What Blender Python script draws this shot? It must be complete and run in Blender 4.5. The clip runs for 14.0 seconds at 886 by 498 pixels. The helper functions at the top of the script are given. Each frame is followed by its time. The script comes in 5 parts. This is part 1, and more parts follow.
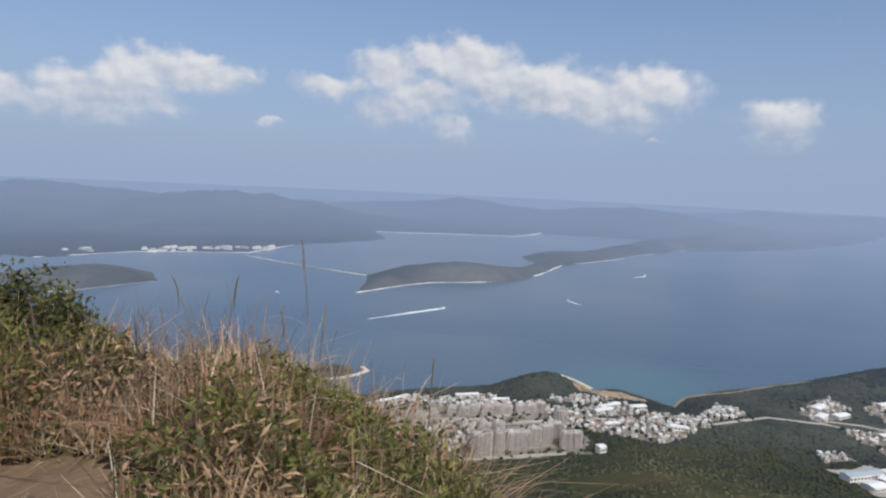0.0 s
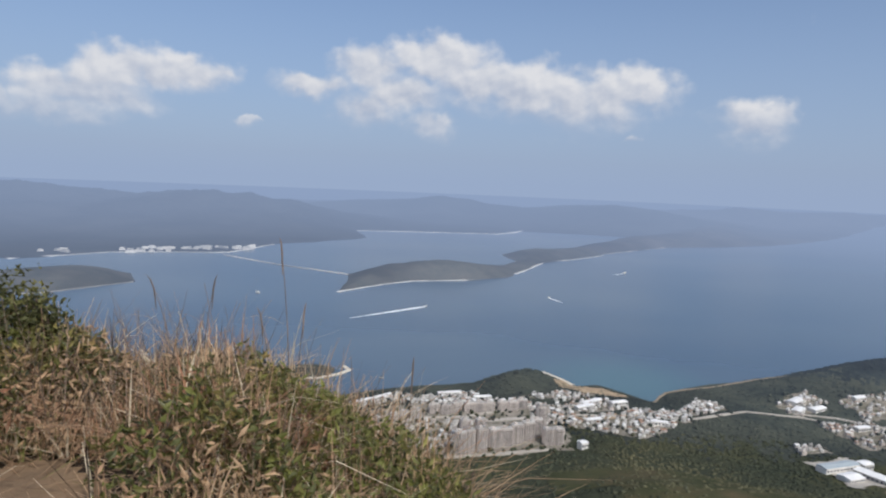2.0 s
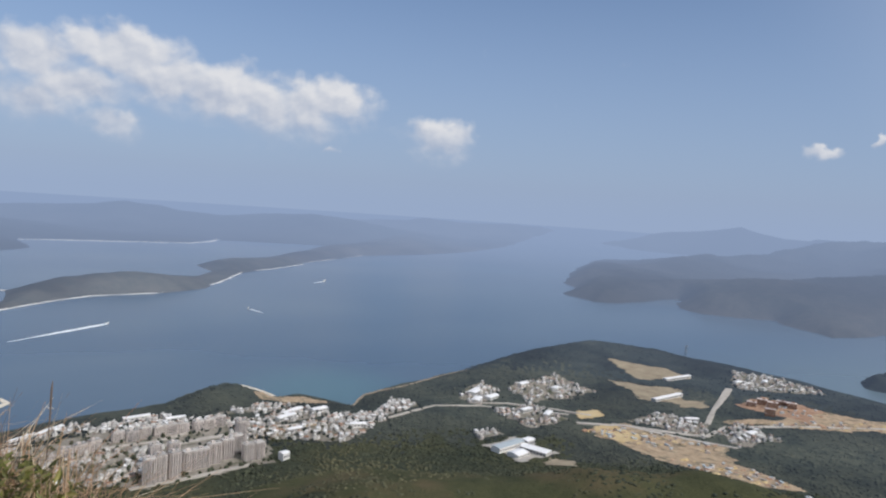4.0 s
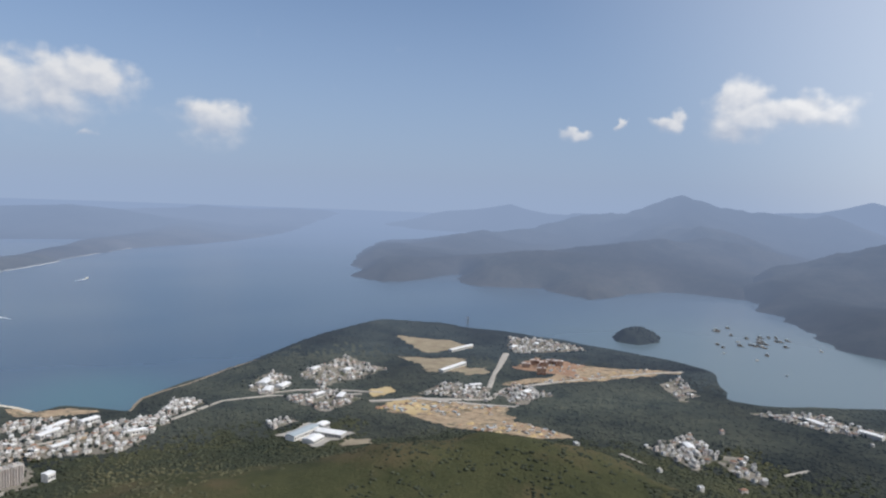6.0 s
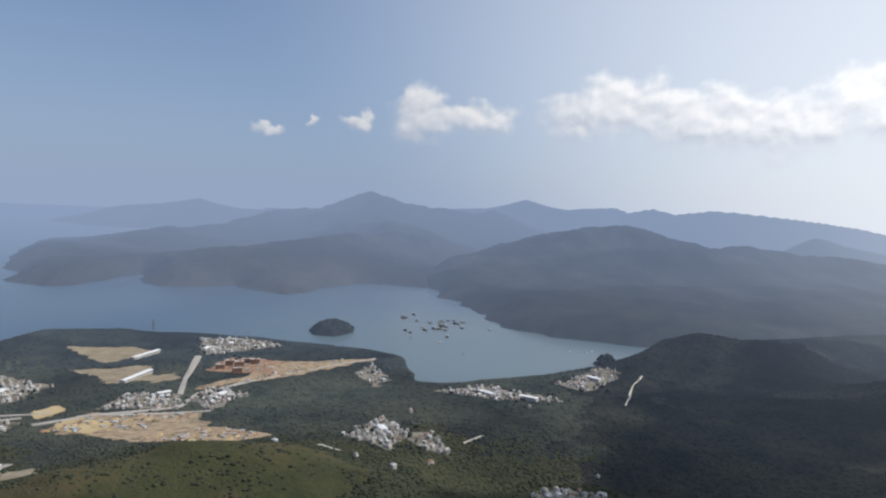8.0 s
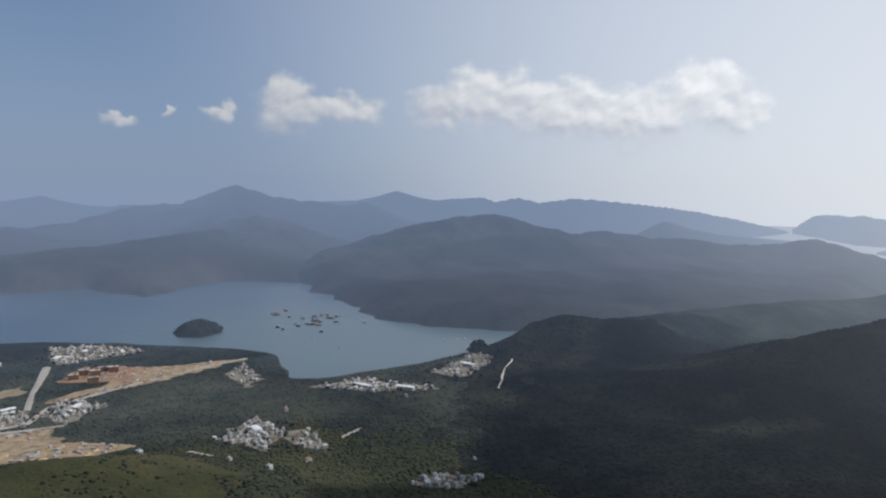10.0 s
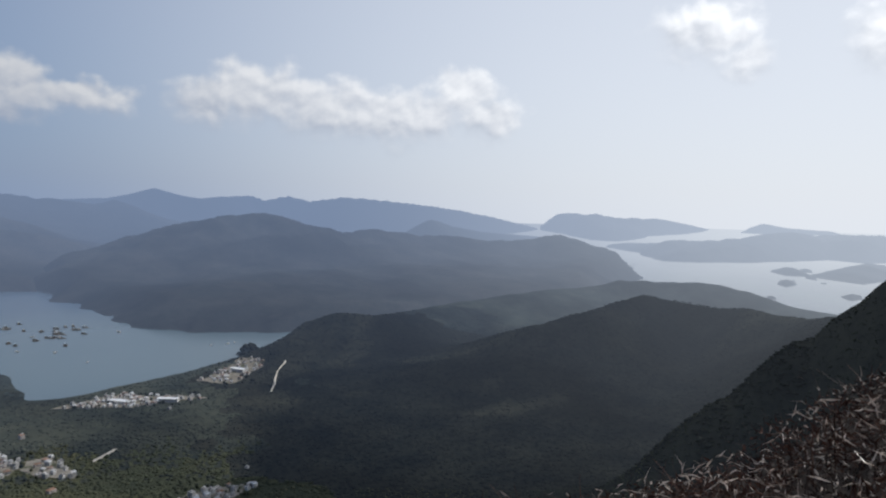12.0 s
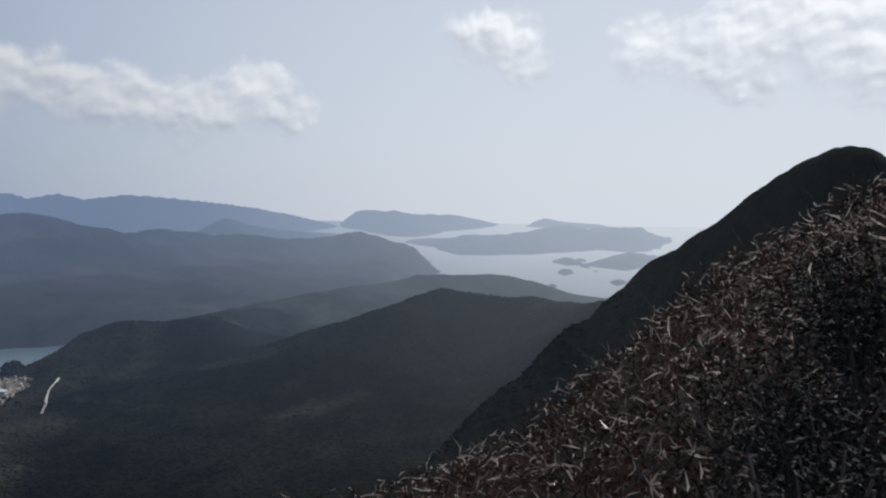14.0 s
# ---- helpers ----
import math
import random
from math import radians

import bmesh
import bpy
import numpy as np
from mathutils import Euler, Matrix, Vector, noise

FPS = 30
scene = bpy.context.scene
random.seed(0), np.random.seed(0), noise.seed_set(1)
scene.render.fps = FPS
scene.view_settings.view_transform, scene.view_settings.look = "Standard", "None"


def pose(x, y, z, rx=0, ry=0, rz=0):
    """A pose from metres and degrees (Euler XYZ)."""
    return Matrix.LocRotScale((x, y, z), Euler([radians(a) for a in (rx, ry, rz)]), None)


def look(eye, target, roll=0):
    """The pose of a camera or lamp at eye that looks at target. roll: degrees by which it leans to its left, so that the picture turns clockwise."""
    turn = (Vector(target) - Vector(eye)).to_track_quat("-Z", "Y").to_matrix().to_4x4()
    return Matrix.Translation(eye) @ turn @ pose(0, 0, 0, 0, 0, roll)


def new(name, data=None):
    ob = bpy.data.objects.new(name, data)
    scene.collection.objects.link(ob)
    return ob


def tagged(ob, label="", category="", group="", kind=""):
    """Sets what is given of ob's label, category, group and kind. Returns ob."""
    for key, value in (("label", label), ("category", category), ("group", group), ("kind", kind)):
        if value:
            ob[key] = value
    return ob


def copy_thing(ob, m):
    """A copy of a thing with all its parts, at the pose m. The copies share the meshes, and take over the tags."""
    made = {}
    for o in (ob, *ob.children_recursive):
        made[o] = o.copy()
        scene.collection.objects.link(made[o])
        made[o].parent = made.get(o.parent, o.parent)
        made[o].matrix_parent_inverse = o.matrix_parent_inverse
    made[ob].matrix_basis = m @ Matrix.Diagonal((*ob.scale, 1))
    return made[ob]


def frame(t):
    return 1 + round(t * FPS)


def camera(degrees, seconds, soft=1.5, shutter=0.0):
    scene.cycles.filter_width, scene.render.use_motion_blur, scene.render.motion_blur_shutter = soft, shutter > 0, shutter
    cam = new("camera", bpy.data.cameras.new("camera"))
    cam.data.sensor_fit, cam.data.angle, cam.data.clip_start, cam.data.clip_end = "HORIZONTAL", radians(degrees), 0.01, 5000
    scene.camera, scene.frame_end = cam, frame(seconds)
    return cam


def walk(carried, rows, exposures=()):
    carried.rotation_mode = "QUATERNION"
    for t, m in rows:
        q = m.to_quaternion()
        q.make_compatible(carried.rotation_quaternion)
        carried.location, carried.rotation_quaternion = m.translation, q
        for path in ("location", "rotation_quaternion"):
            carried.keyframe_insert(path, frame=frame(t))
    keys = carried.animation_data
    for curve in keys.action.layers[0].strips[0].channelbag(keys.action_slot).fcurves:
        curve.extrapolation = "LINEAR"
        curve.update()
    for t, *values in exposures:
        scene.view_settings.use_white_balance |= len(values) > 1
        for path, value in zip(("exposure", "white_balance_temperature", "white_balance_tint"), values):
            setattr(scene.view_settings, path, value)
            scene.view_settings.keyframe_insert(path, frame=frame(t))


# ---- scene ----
# The place: a hilltop about 200 m over a bay, with villages on the shore and ranges of hills far off.
# x points east, y north; the sun stands in the south-south-east.
EYE = 200.0
cam = camera(65.8, 14.0, soft=2.2)
TURNS = [
    (0.0, 0.13, -5.49, -2.63), (0.5, -0.12, -5.58, -2.22), (1.0, -0.46, -5.71, -2.51), (1.5, -1.07, -5.69, -2.66),
    (2.0, -1.46, -5.56, -2.39), (2.5, -1.99, -5.36, -2.42), (3.0, -5.20, -4.43, -2.75), (3.1, -6.60, -4.48, -2.62),
    (3.5, -14.56, -4.02, -3.01), (3.9, -24.33, -3.65, -3.46), (4.0, -26.16, -3.46, -3.88), (4.2, -29.38, -3.37, -3.24),
    (6.3, -44.68, -4.00, -2.15), (6.5, -44.90, -4.07, -1.92), (7.0, -46.57, -4.24, -2.47), (7.5, -54.75, -3.90, -3.74),
    (8.0, -69.25, -3.27, -2.62), (8.2, -74.87, -3.08, -2.38), (10.3, -80.03, -3.60, -1.38), (10.5, -79.89, -3.66, -0.98),
    (10.6, -83.36, -2.34, -2.86), (11.0, -84.13, -4.44, -1.48), (11.5, -91.74, -3.71, -1.58), (11.6, -93.30, -3.63, -1.36),
    (12.0, -98.96, -3.24, -1.43), (12.5, -105.14, -3.10, -1.33), (13.0, -110.46, -3.06, -1.65), (13.5, -114.45, -3.14, -1.27),
    (14.0, -115.58, -3.14, -0.96),
]


def stand(yaw):
    """The camera goes round the body that carries it, half a metre out."""
    a = radians(-yaw)
    return 0.5 * math.sin(a), 0.5 * math.cos(a) - 0.5


walk(cam, [(t, pose(*stand(yaw), EYE, 90 + pitch, roll, yaw)) for t, yaw, pitch, roll in TURNS],
     exposures=[(0.0, 0.08, 6420, 11), (4.0, 0.08, 6420, 11), (6.5, 0.12, 6450, 10), (7.3, 0.08, 6450, 10), (8.2, 0.0, 6420, 10), (10.5, -0.3, 6330, 10), (11.0, -0.19, 6330, 10), (11.5, -0.2, 6300, 10), (12.5, -0.36, 6200, 10), (13.0, -0.44, 6150, 10), (14.0, -0.48, 6150, 10)])

# ---- sky and sun ----
SUN_AZ, SUN_EL = 152.0, 43.0
sun = new("sun", bpy.data.lights.new("sun", "SUN"))
sun.data.energy, sun.data.angle, sun.data.color = 3.0, radians(0.6), (1.0, 0.95, 0.87)
sun.matrix_world = look((900 * math.sin(radians(SUN_AZ)), 900 * math.cos(radians(SUN_AZ)), 1200), (0, 0, 1200 - 900 * math.tan(radians(SUN_EL))))

CLOUDS = (
    [(-32.8, 5.0, 2.1, 1.5), (-28.3, 5.7, 2.6, 1.7), (-23.8, 7.5, 3.1, 2.0), (-19.4, 7.6, 3.8, 1.4), (-25.4, 5.5, 4.5, 1.5), (-9.4, 7.6, 3.3, 1.1),
     (-4.9, 9.2, 3.1, 1.8), (0.6, 10.1, 4.5, 1.9), (-5.2, 6.0, 2.8, 1.5), (0.2, 4.8, 2.1, 1.4), (6.7, 7.6, 4.0, 2.1), (11.8, 6.6, 3.5, 2.3),
     (16.7, 8.0, 3.1, 2.0), (3.6, 8.4, 4.0, 2.0), (9.2, 8.0, 4.0, 2.2), (14.2, 7.2, 3.5, 2.3), (-2.0, 7.4, 3.6, 1.6), (-28.0, 4.4, 5.0, 1.0), (-14.7, 4.6, 1.1, 0.4), (25.5, 5.6, 3.1, 1.7), (16.6, 4.3, 0.7, 0.4)]
    + [(54.8, 6.1, 1.2, 0.55), (58.2, 6.9, 0.55, 0.32), (62.2, 7.2, 1.15, 0.7), (66.9, 8.2, 2.3, 2.1), (70.6, 7.8, 4.0, 1.3), (66.5, 6.3, 1.9, 0.9),
       (80.0, 8.1, 2.8, 2.1), (83.8, 8.9, 4.0, 2.5), (89.0, 8.1, 5.0, 2.5), (94.2, 7.5, 4.0, 2.5), (100.7, 9.7, 2.4, 2.0), (102.5, 7.9, 2.8, 1.8), (97.5, 7.8, 3.1, 2.3)]
    + [(119.3, 14.1, 3.8, 2.4), (122.4, 12.2, 1.9, 1.9), (131.9, 13.0, 3.1, 2.4), (136.2, 11.9, 3.3, 2.6), (140.4, 13.8, 5.2, 3.1), (145.2, 13.0, 5.7, 3.8),
       (147.9, 10.0, 3.3, 2.6), (139.0, 9.9, 3.3, 1.4)]
    # clouds that go on outside the view
    + [(165, 14, 8, 4), (190, 9, 9, 3), (215, 12, 7, 3), (240, 8, 8, 2.5), (265, 10, 6, 2.5), (295, 7, 7, 2.2)])


class Nodes:
    """Short ways to add nodes to a tree."""

    def __init__(self, tree):
        self.tree = tree
        tree.nodes.clear()

    def add(self, kind, **settings):
        n = self.tree.nodes.new(kind)
        if "operation" in settings:
            n.operation = settings["operation"]
        if "use_clamp" in settings:
            n.use_clamp = settings["use_clamp"]
        if "data_type" in settings:
            n.data_type = settings["data_type"]
        if "blend_type" in settings:
            n.blend_type = settings["blend_type"]
        if "interpolation_type" in settings:
            n.interpolation_type = settings["interpolation_type"]
        if "sky_type" in settings:
            n.sky_type = settings["sky_type"]
        return n

    def put(self, socket, value):
        if isinstance(value, bpy.types.NodeSocket):
            self.tree.links.new(value, socket)
        elif value is not None:
            socket.default_value = value

    def math(self, op, a, b=None, c=None, clamp=False):
        n = self.add("ShaderNodeMath", operation=op, use_clamp=clamp)
        for s, v in zip(n.inputs, (a, b, c)):
            self.put(s, v)
        return n.outputs[0]

    def vec(self, op, a, b=None, out=0):
        n = self.add("ShaderNodeVectorMath", operation=op)
        for s, v in zip(n.inputs, (a, b)):
            self.put(s, v)
        return n.outputs[out]

    def mix(self, fac, a, b, blend="MIX"):
        n = self.add("ShaderNodeMix", data_type="RGBA", blend_type=blend)
        self.put(n.inputs[0], fac)
        for s, v in ((n.inputs[6], a), (n.inputs[7], b)):
            self.put(s, (*v, 1) if isinstance(v, tuple) and len(v) == 3 else v)
        return n.outputs[2]

    def ramp(self, fac, lo, hi, to_lo=0.0, to_hi=1.0, smooth=False):
        n = self.add("ShaderNodeMapRange", interpolation_type="SMOOTHSTEP" if smooth else "LINEAR")
        for s, v in zip(n.inputs, (fac, lo, hi, to_lo, to_hi)):
            self.put(s, v)
        return n.outputs[0]

    def noise(self, vector, scale, detail=4.0, rough=0.55, distortion=0.0):
        n = self.add("ShaderNodeTexNoise")
        self.put(n.inputs["Vector"], vector)
        for key, v in (("Scale", scale), ("Detail", detail), ("Roughness", rough), ("Distortion", distortion)):
            n.inputs[key].default_value = v
        return n.outputs[0]


def build_sky():
    world = bpy.data.worlds.new("sky")
    scene.world = world
    world.use_nodes = True
    n = Nodes(world.node_tree)
    where = n.vec("NORMALIZE", n.add("ShaderNodeTexCoord").outputs["Generated"])
    split = n.add("ShaderNodeSeparateXYZ")
    n.put(split.inputs[0], where)
    x, y, z = split.outputs
    az = n.math("MULTIPLY", n.math("ARCTAN2", x, y), 180 / math.pi)
    az = n.math("ADD", az, n.math("MULTIPLY", n.math("LESS_THAN", az, -60.0), 360.0))
    el = n.math("MULTIPLY", n.math("ARCSINE", z), 180 / math.pi)
    sky = n.add("ShaderNodeTexSky", sky_type="NISHITA")
    sky.sun_disc, sky.sun_elevation, sky.sun_rotation = False, radians(SUN_EL), radians(SUN_AZ)
    sky.altitude, sky.air_density, sky.dust_density, sky.ozone_density = 200, 1.0, 1.2, 2.0
    # below the horizon the haze goes on
    up = n.add("ShaderNodeCombineXYZ")
    for s, v in zip(up.inputs, (x, y, n.math("MAXIMUM", z, 0.035))):
        n.put(s, v)
    n.put(sky.inputs[0], up.outputs[0])
    flat = n.add("ShaderNodeCombineXYZ")
    n.put(flat.inputs[0], az), n.put(flat.inputs[1], el)
    warp = n.noise(flat.outputs[0], 0.5, 3, 0.5)
    warp2 = n.noise(n.vec("ADD", flat.outputs[0], (50, 20, 0)), 0.5, 3, 0.5)
    bent = n.add("ShaderNodeCombineXYZ")
    n.put(bent.inputs[0], n.math("MULTIPLY_ADD", n.math("SUBTRACT", warp, 0.5), 3.0, az))
    n.put(bent.inputs[1], n.math("MULTIPLY_ADD", n.math("SUBTRACT", warp2, 0.5), 2.4, n.math("ADD", el, 0.35)))
    field = weight = lean = None
    for a, e, w, h in CLOUDS:
        off = n.vec("MULTIPLY", n.vec("SUBTRACT", bent.outputs[0], (a, e, 0)), (1 / w, 1 / h, 0))
        puff = n.math("SUBTRACT", 1.0, n.math("MULTIPLY", n.vec("LENGTH", off, out=1), 0.57), clamp=True)
        high = n.math("MULTIPLY", puff, n.vec("DOT_PRODUCT", off, (0.3, 1, 0), out=1))
        field = puff if field is None else n.math("SMOOTH_MAX", field, puff, 0.15)
        weight = puff if weight is None else n.math("ADD", weight, puff)
        lean = high if lean is None else n.math("ADD", lean, high)
    big = n.noise(n.vec("MULTIPLY", flat.outputs[0], (1, 1.25, 0)), 0.41, 4, 0.45, 0.15)
    lit = n.noise(n.vec("MULTIPLY", n.vec("ADD", flat.outputs[0], (0.3, 0.5, 0)), (1, 1.25, 0)), 0.41, 4, 0.45, 0.15)
    body = n.math("ADD", field, n.math("MULTIPLY", n.math("SUBTRACT", big, 0.5), 0.7))
    rel = n.math("DIVIDE", lean, n.math("MAXIMUM", weight, 0.05))
    # crisp tops, soft trailing undersides
    cover = n.ramp(body, 0.25, n.ramp(rel, -0.8, 0.6, 1.05, 0.58), smooth=True)
    thick = n.ramp(body, 0.3, 0.7, smooth=True)
    light = n.math("ADD", n.ramp(rel, -0.8, 0.75, 0.0, 0.75), n.ramp(n.math("SUBTRACT", big, lit), -0.16, 0.16, -0.22, 0.42), clamp=True)
    near_sun = n.vec("DOT_PRODUCT", where, (math.sin(radians(SUN_AZ)) * math.cos(radians(SUN_EL)), math.cos(radians(SUN_AZ)) * math.cos(radians(SUN_EL)), math.sin(radians(SUN_EL))), out=1)
    glare = n.ramp(near_sun, 0.0, 0.95, smooth=True)
    haze = n.mix(glare, HAZE_FAR, HAZE_SUN)
    low = n.ramp(el, 0.0, 24.0, 0.92, 0.0)
    clear = n.mix(low, n.mix(1.0, sky.outputs[0], SKY_GAIN, "MULTIPLY"), haze)
    clear = n.mix(n.math("MULTIPLY", glare, 0.75), clear, HAZE_SUN)
    white = n.mix(light, CLOUD_DARK, CLOUD_LIGHT)
    white = n.mix(n.math("MULTIPLY", glare, 0.8), white, n.mix(light, CLOUD_SUN_DARK, CLOUD_SUN))
    white = n.mix(n.ramp(el, 2.0, 6.5, 0.65, 0.0), white, clear)
    total = n.mix(n.math("MULTIPLY", cover, n.ramp(thick, 0, 1, 0.72, 0.97)), clear, white)
    out = n.add("ShaderNodeBackground")
    n.put(out.inputs[0], total)
    out.inputs[1].default_value = 0.1
    n.put(n.add("ShaderNodeOutputWorld").inputs[0], out.outputs[0])


# radiances of the sky's haze and clouds, over the sky's strength of 0.1
SKY_GAIN = (0.82, 0.91, 1.01)
HAZE_FAR, HAZE_SUN = (2.9, 3.72, 5.4), (10.0, 10.2, 10.5)
CLOUD_DARK, CLOUD_LIGHT = (4.1, 4.6, 5.6), (7.0, 7.05, 7.2)
CLOUD_SUN_DARK, CLOUD_SUN = (8.6, 8.9, 9.4), (15.0, 15.0, 15.0)
build_sky()


# ---- materials ----
def material(name):
    m = bpy.data.materials.new(name)
    m.use_nodes = True
    n = Nodes(m.node_tree)
    out = n.add("ShaderNodeOutputMaterial")
    return m, n, out


def surface(name, colours, scale, rough=0.9, bump=0.0, bump_scale=None, spread=0.0, metal=0.0, detail=5, specular=0.3, through_light=0.0):
    """A matt or glossy surface of two or three colours that mix at two scales, with a fine relief."""
    m, n, out = material(name)
    at = n.add("ShaderNodeNewGeometry")
    big = n.noise(at.outputs["Position"], scale, detail, 0.6)
    small = n.noise(at.outputs["Position"], scale * 7.3, 4, 0.65)
    fac = n.ramp(n.math("ADD", n.math("MULTIPLY", big, 0.65), n.math("MULTIPLY", small, 0.35)), 0.36, 0.64)
    col = n.mix(fac, colours[0], colours[1])
    if len(colours) > 2:
        third = n.noise(n.vec("ADD", at.outputs["Position"], (31.0, 17.0, 5.0)), scale * 0.6, 5, 0.6)
        col = n.mix(n.ramp(third, 0.5, 0.66), col, colours[2])
    if spread:
        own = n.math("ADD", n.add("ShaderNodeObjectInfo").outputs["Random"], at.outputs["Random Per Island"])
        own = n.math("FRACT", own)
        col = n.mix(1.0, col, n.ramp(own, 0, 1, 1 - spread, 1 + spread), "MULTIPLY")
    b = n.add("ShaderNodeBsdfPrincipled")
    n.put(b.inputs["Base Color"], col)
    b.inputs["Roughness"].default_value, b.inputs["Metallic"].default_value = rough, metal
    b.inputs["Specular IOR Level"].default_value = specular
    if bump:
        r = n.add("ShaderNodeBump")
        r.inputs["Strength"].default_value, r.inputs["Distance"].default_value = min(1.0, bump), 1.0 / (bump_scale or scale)
        n.put(r.inputs["Height"], n.noise(at.outputs["Position"], bump_scale or scale * 5, 5, 0.6))
        n.put(b.inputs["Normal"], r.outputs[0])
    done = b.outputs[0]
    if through_light:
        t = n.add("ShaderNodeBsdfTranslucent")
        n.put(t.inputs[0], col)
        x = n.add("ShaderNodeMixShader")
        x.inputs[0].default_value = through_light
        n.put(x.inputs[1], done), n.put(x.inputs[2], t.outputs[0])
        done = x.outputs[0]
    n.put(out.inputs[0], done)
    return m


# emission colours that stand in for haze, and for sun glitter on the sea
HAZE_GLOW_NORTH, HAZE_GLOW_SUN, GLITTER_GLOW = (0.265, 0.345, 0.505), (0.60, 0.665, 0.76), (0.88, 0.92, 0.96)


def haze_glow(n, where, shader, length=2750.0, power=1.65, sunward=HAZE_GLOW_SUN):
    """Far land and sea as a backdrop, haze painted on as emission: paler with each kilometre, bluer in the north and
    whiter under the sun.
    """
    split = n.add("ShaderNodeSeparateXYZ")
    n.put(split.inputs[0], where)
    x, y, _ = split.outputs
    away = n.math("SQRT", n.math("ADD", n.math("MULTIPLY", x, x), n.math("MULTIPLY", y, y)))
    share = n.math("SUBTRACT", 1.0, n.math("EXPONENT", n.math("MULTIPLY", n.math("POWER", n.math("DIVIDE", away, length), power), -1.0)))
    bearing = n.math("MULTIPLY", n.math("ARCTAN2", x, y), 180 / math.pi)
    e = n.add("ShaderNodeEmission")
    n.put(e.inputs[0], n.mix(n.ramp(bearing, 84.0, 134.0, smooth=True), HAZE_GLOW_NORTH, sunward))
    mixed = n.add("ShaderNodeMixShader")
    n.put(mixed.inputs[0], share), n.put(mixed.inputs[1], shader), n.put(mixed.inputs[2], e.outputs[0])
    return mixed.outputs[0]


def hazed_surface(name, colour, other, scale, spread=0.0, power=1.65):
    """Woods and land far off: two colours in patches at three scales, with painted haze glowing over them."""
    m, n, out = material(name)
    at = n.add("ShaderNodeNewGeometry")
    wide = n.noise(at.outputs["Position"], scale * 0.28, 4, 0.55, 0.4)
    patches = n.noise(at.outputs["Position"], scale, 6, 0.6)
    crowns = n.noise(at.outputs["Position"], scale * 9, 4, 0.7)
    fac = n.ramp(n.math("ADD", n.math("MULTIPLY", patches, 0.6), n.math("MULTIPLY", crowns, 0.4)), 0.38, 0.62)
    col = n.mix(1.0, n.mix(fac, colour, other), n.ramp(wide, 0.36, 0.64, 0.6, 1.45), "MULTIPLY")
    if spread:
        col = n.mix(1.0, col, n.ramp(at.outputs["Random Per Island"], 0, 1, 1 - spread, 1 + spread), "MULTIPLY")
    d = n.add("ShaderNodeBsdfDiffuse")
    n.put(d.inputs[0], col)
    n.put(out.inputs[0], haze_glow(n, at.outputs["Position"], d.outputs[0], power=power))
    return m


def water():
    m, n, out = material("sea_water")
    at = n.add("ShaderNodeNewGeometry")
    b = n.add("ShaderNodeBsdfPrincipled")
    patch = n.noise(n.vec("MULTIPLY", at.outputs["Position"], (1.0, 1.6, 0)), 0.0014, 3, 0.5)
    ripple = n.noise(n.vec("MULTIPLY", at.outputs["Position"], (1.0, 2.2, 0)), 0.02, 5, 0.6)
    col = n.mix(n.ramp(patch, 0.38, 0.62, smooth=True), SEA_DEEP, SEA_PALE)
    col = n.mix(n.ramp(ripple, 0.4, 0.6, 0.0, 0.12), col, SEA_PALE)
    for centre, lo, hi, most, colour in (((960, 330, 0), 120.0, 520.0, 0.85, SEA_SHALLOW), ((215, 690, 0), 20.0, 130.0, 0.75, SEA_TEAL)):
        near_bank = n.vec("LENGTH", n.vec("MULTIPLY", n.vec("SUBTRACT", at.outputs["Position"], centre), (1, 0.9, 0)), out=1)
        col = n.mix(n.ramp(near_bank, lo, hi, most, 0.0, smooth=True), col, colour)
    n.put(b.inputs["Base Color"], col)
    b.inputs["Roughness"].default_value = 0.25
    b.inputs["IOR"].default_value = 1.36
    # far haze and sun glitter laid over the water as emission
    n.put(out.inputs[0], haze_glow(n, at.outputs["Position"], b.outputs[0], 2900.0, 2.2, GLITTER_GLOW))
    return m


SEA_SHALLOW, SEA_TEAL = (0.115, 0.160, 0.175), (0.075, 0.150, 0.175)
SEA_DEEP, SEA_PALE = (0.052, 0.090, 0.138), (0.080, 0.118, 0.160)
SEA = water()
WOODS = surface("hill_woods", [(0.035, 0.043, 0.030), (0.055, 0.060, 0.038), (0.072, 0.074, 0.040)], 0.02, 1.0, 0.8, 0.3, specular=0.1)
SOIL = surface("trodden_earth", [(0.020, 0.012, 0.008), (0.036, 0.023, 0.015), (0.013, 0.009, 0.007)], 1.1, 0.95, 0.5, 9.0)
CANOPY = surface("tree_canopy", [(0.026, 0.034, 0.027), (0.068, 0.074, 0.048), (0.098, 0.094, 0.055)], 0.012, 1.0, 0.0, spread=0.25, specular=0.1)
# far hills and islands: their blue is haze painted in as emission
HAZED_NEAR = hazed_surface("hazed_near_woods", (0.026, 0.029, 0.028), (0.046, 0.045, 0.042), 0.012)
HAZED_MID = hazed_surface("hazed_mid_woods", (0.028, 0.031, 0.03), (0.052, 0.049, 0.045), 0.006)
HAZED_CAPE = hazed_surface("hazed_cape_woods", (0.04, 0.043, 0.042), (0.06, 0.06, 0.056), 0.006)
HAZED_FAR = hazed_surface("hazed_far_range", (0.03, 0.036, 0.042), (0.05, 0.054, 0.058), 0.004)
HAZED_STRIP = hazed_surface("hazed_far_land", (0.045, 0.047, 0.046), (0.075, 0.07, 0.066), 0.006)
HAZED_ISLE = hazed_surface("island_woods", (0.050, 0.054, 0.048), (0.085, 0.080, 0.068), 0.02)
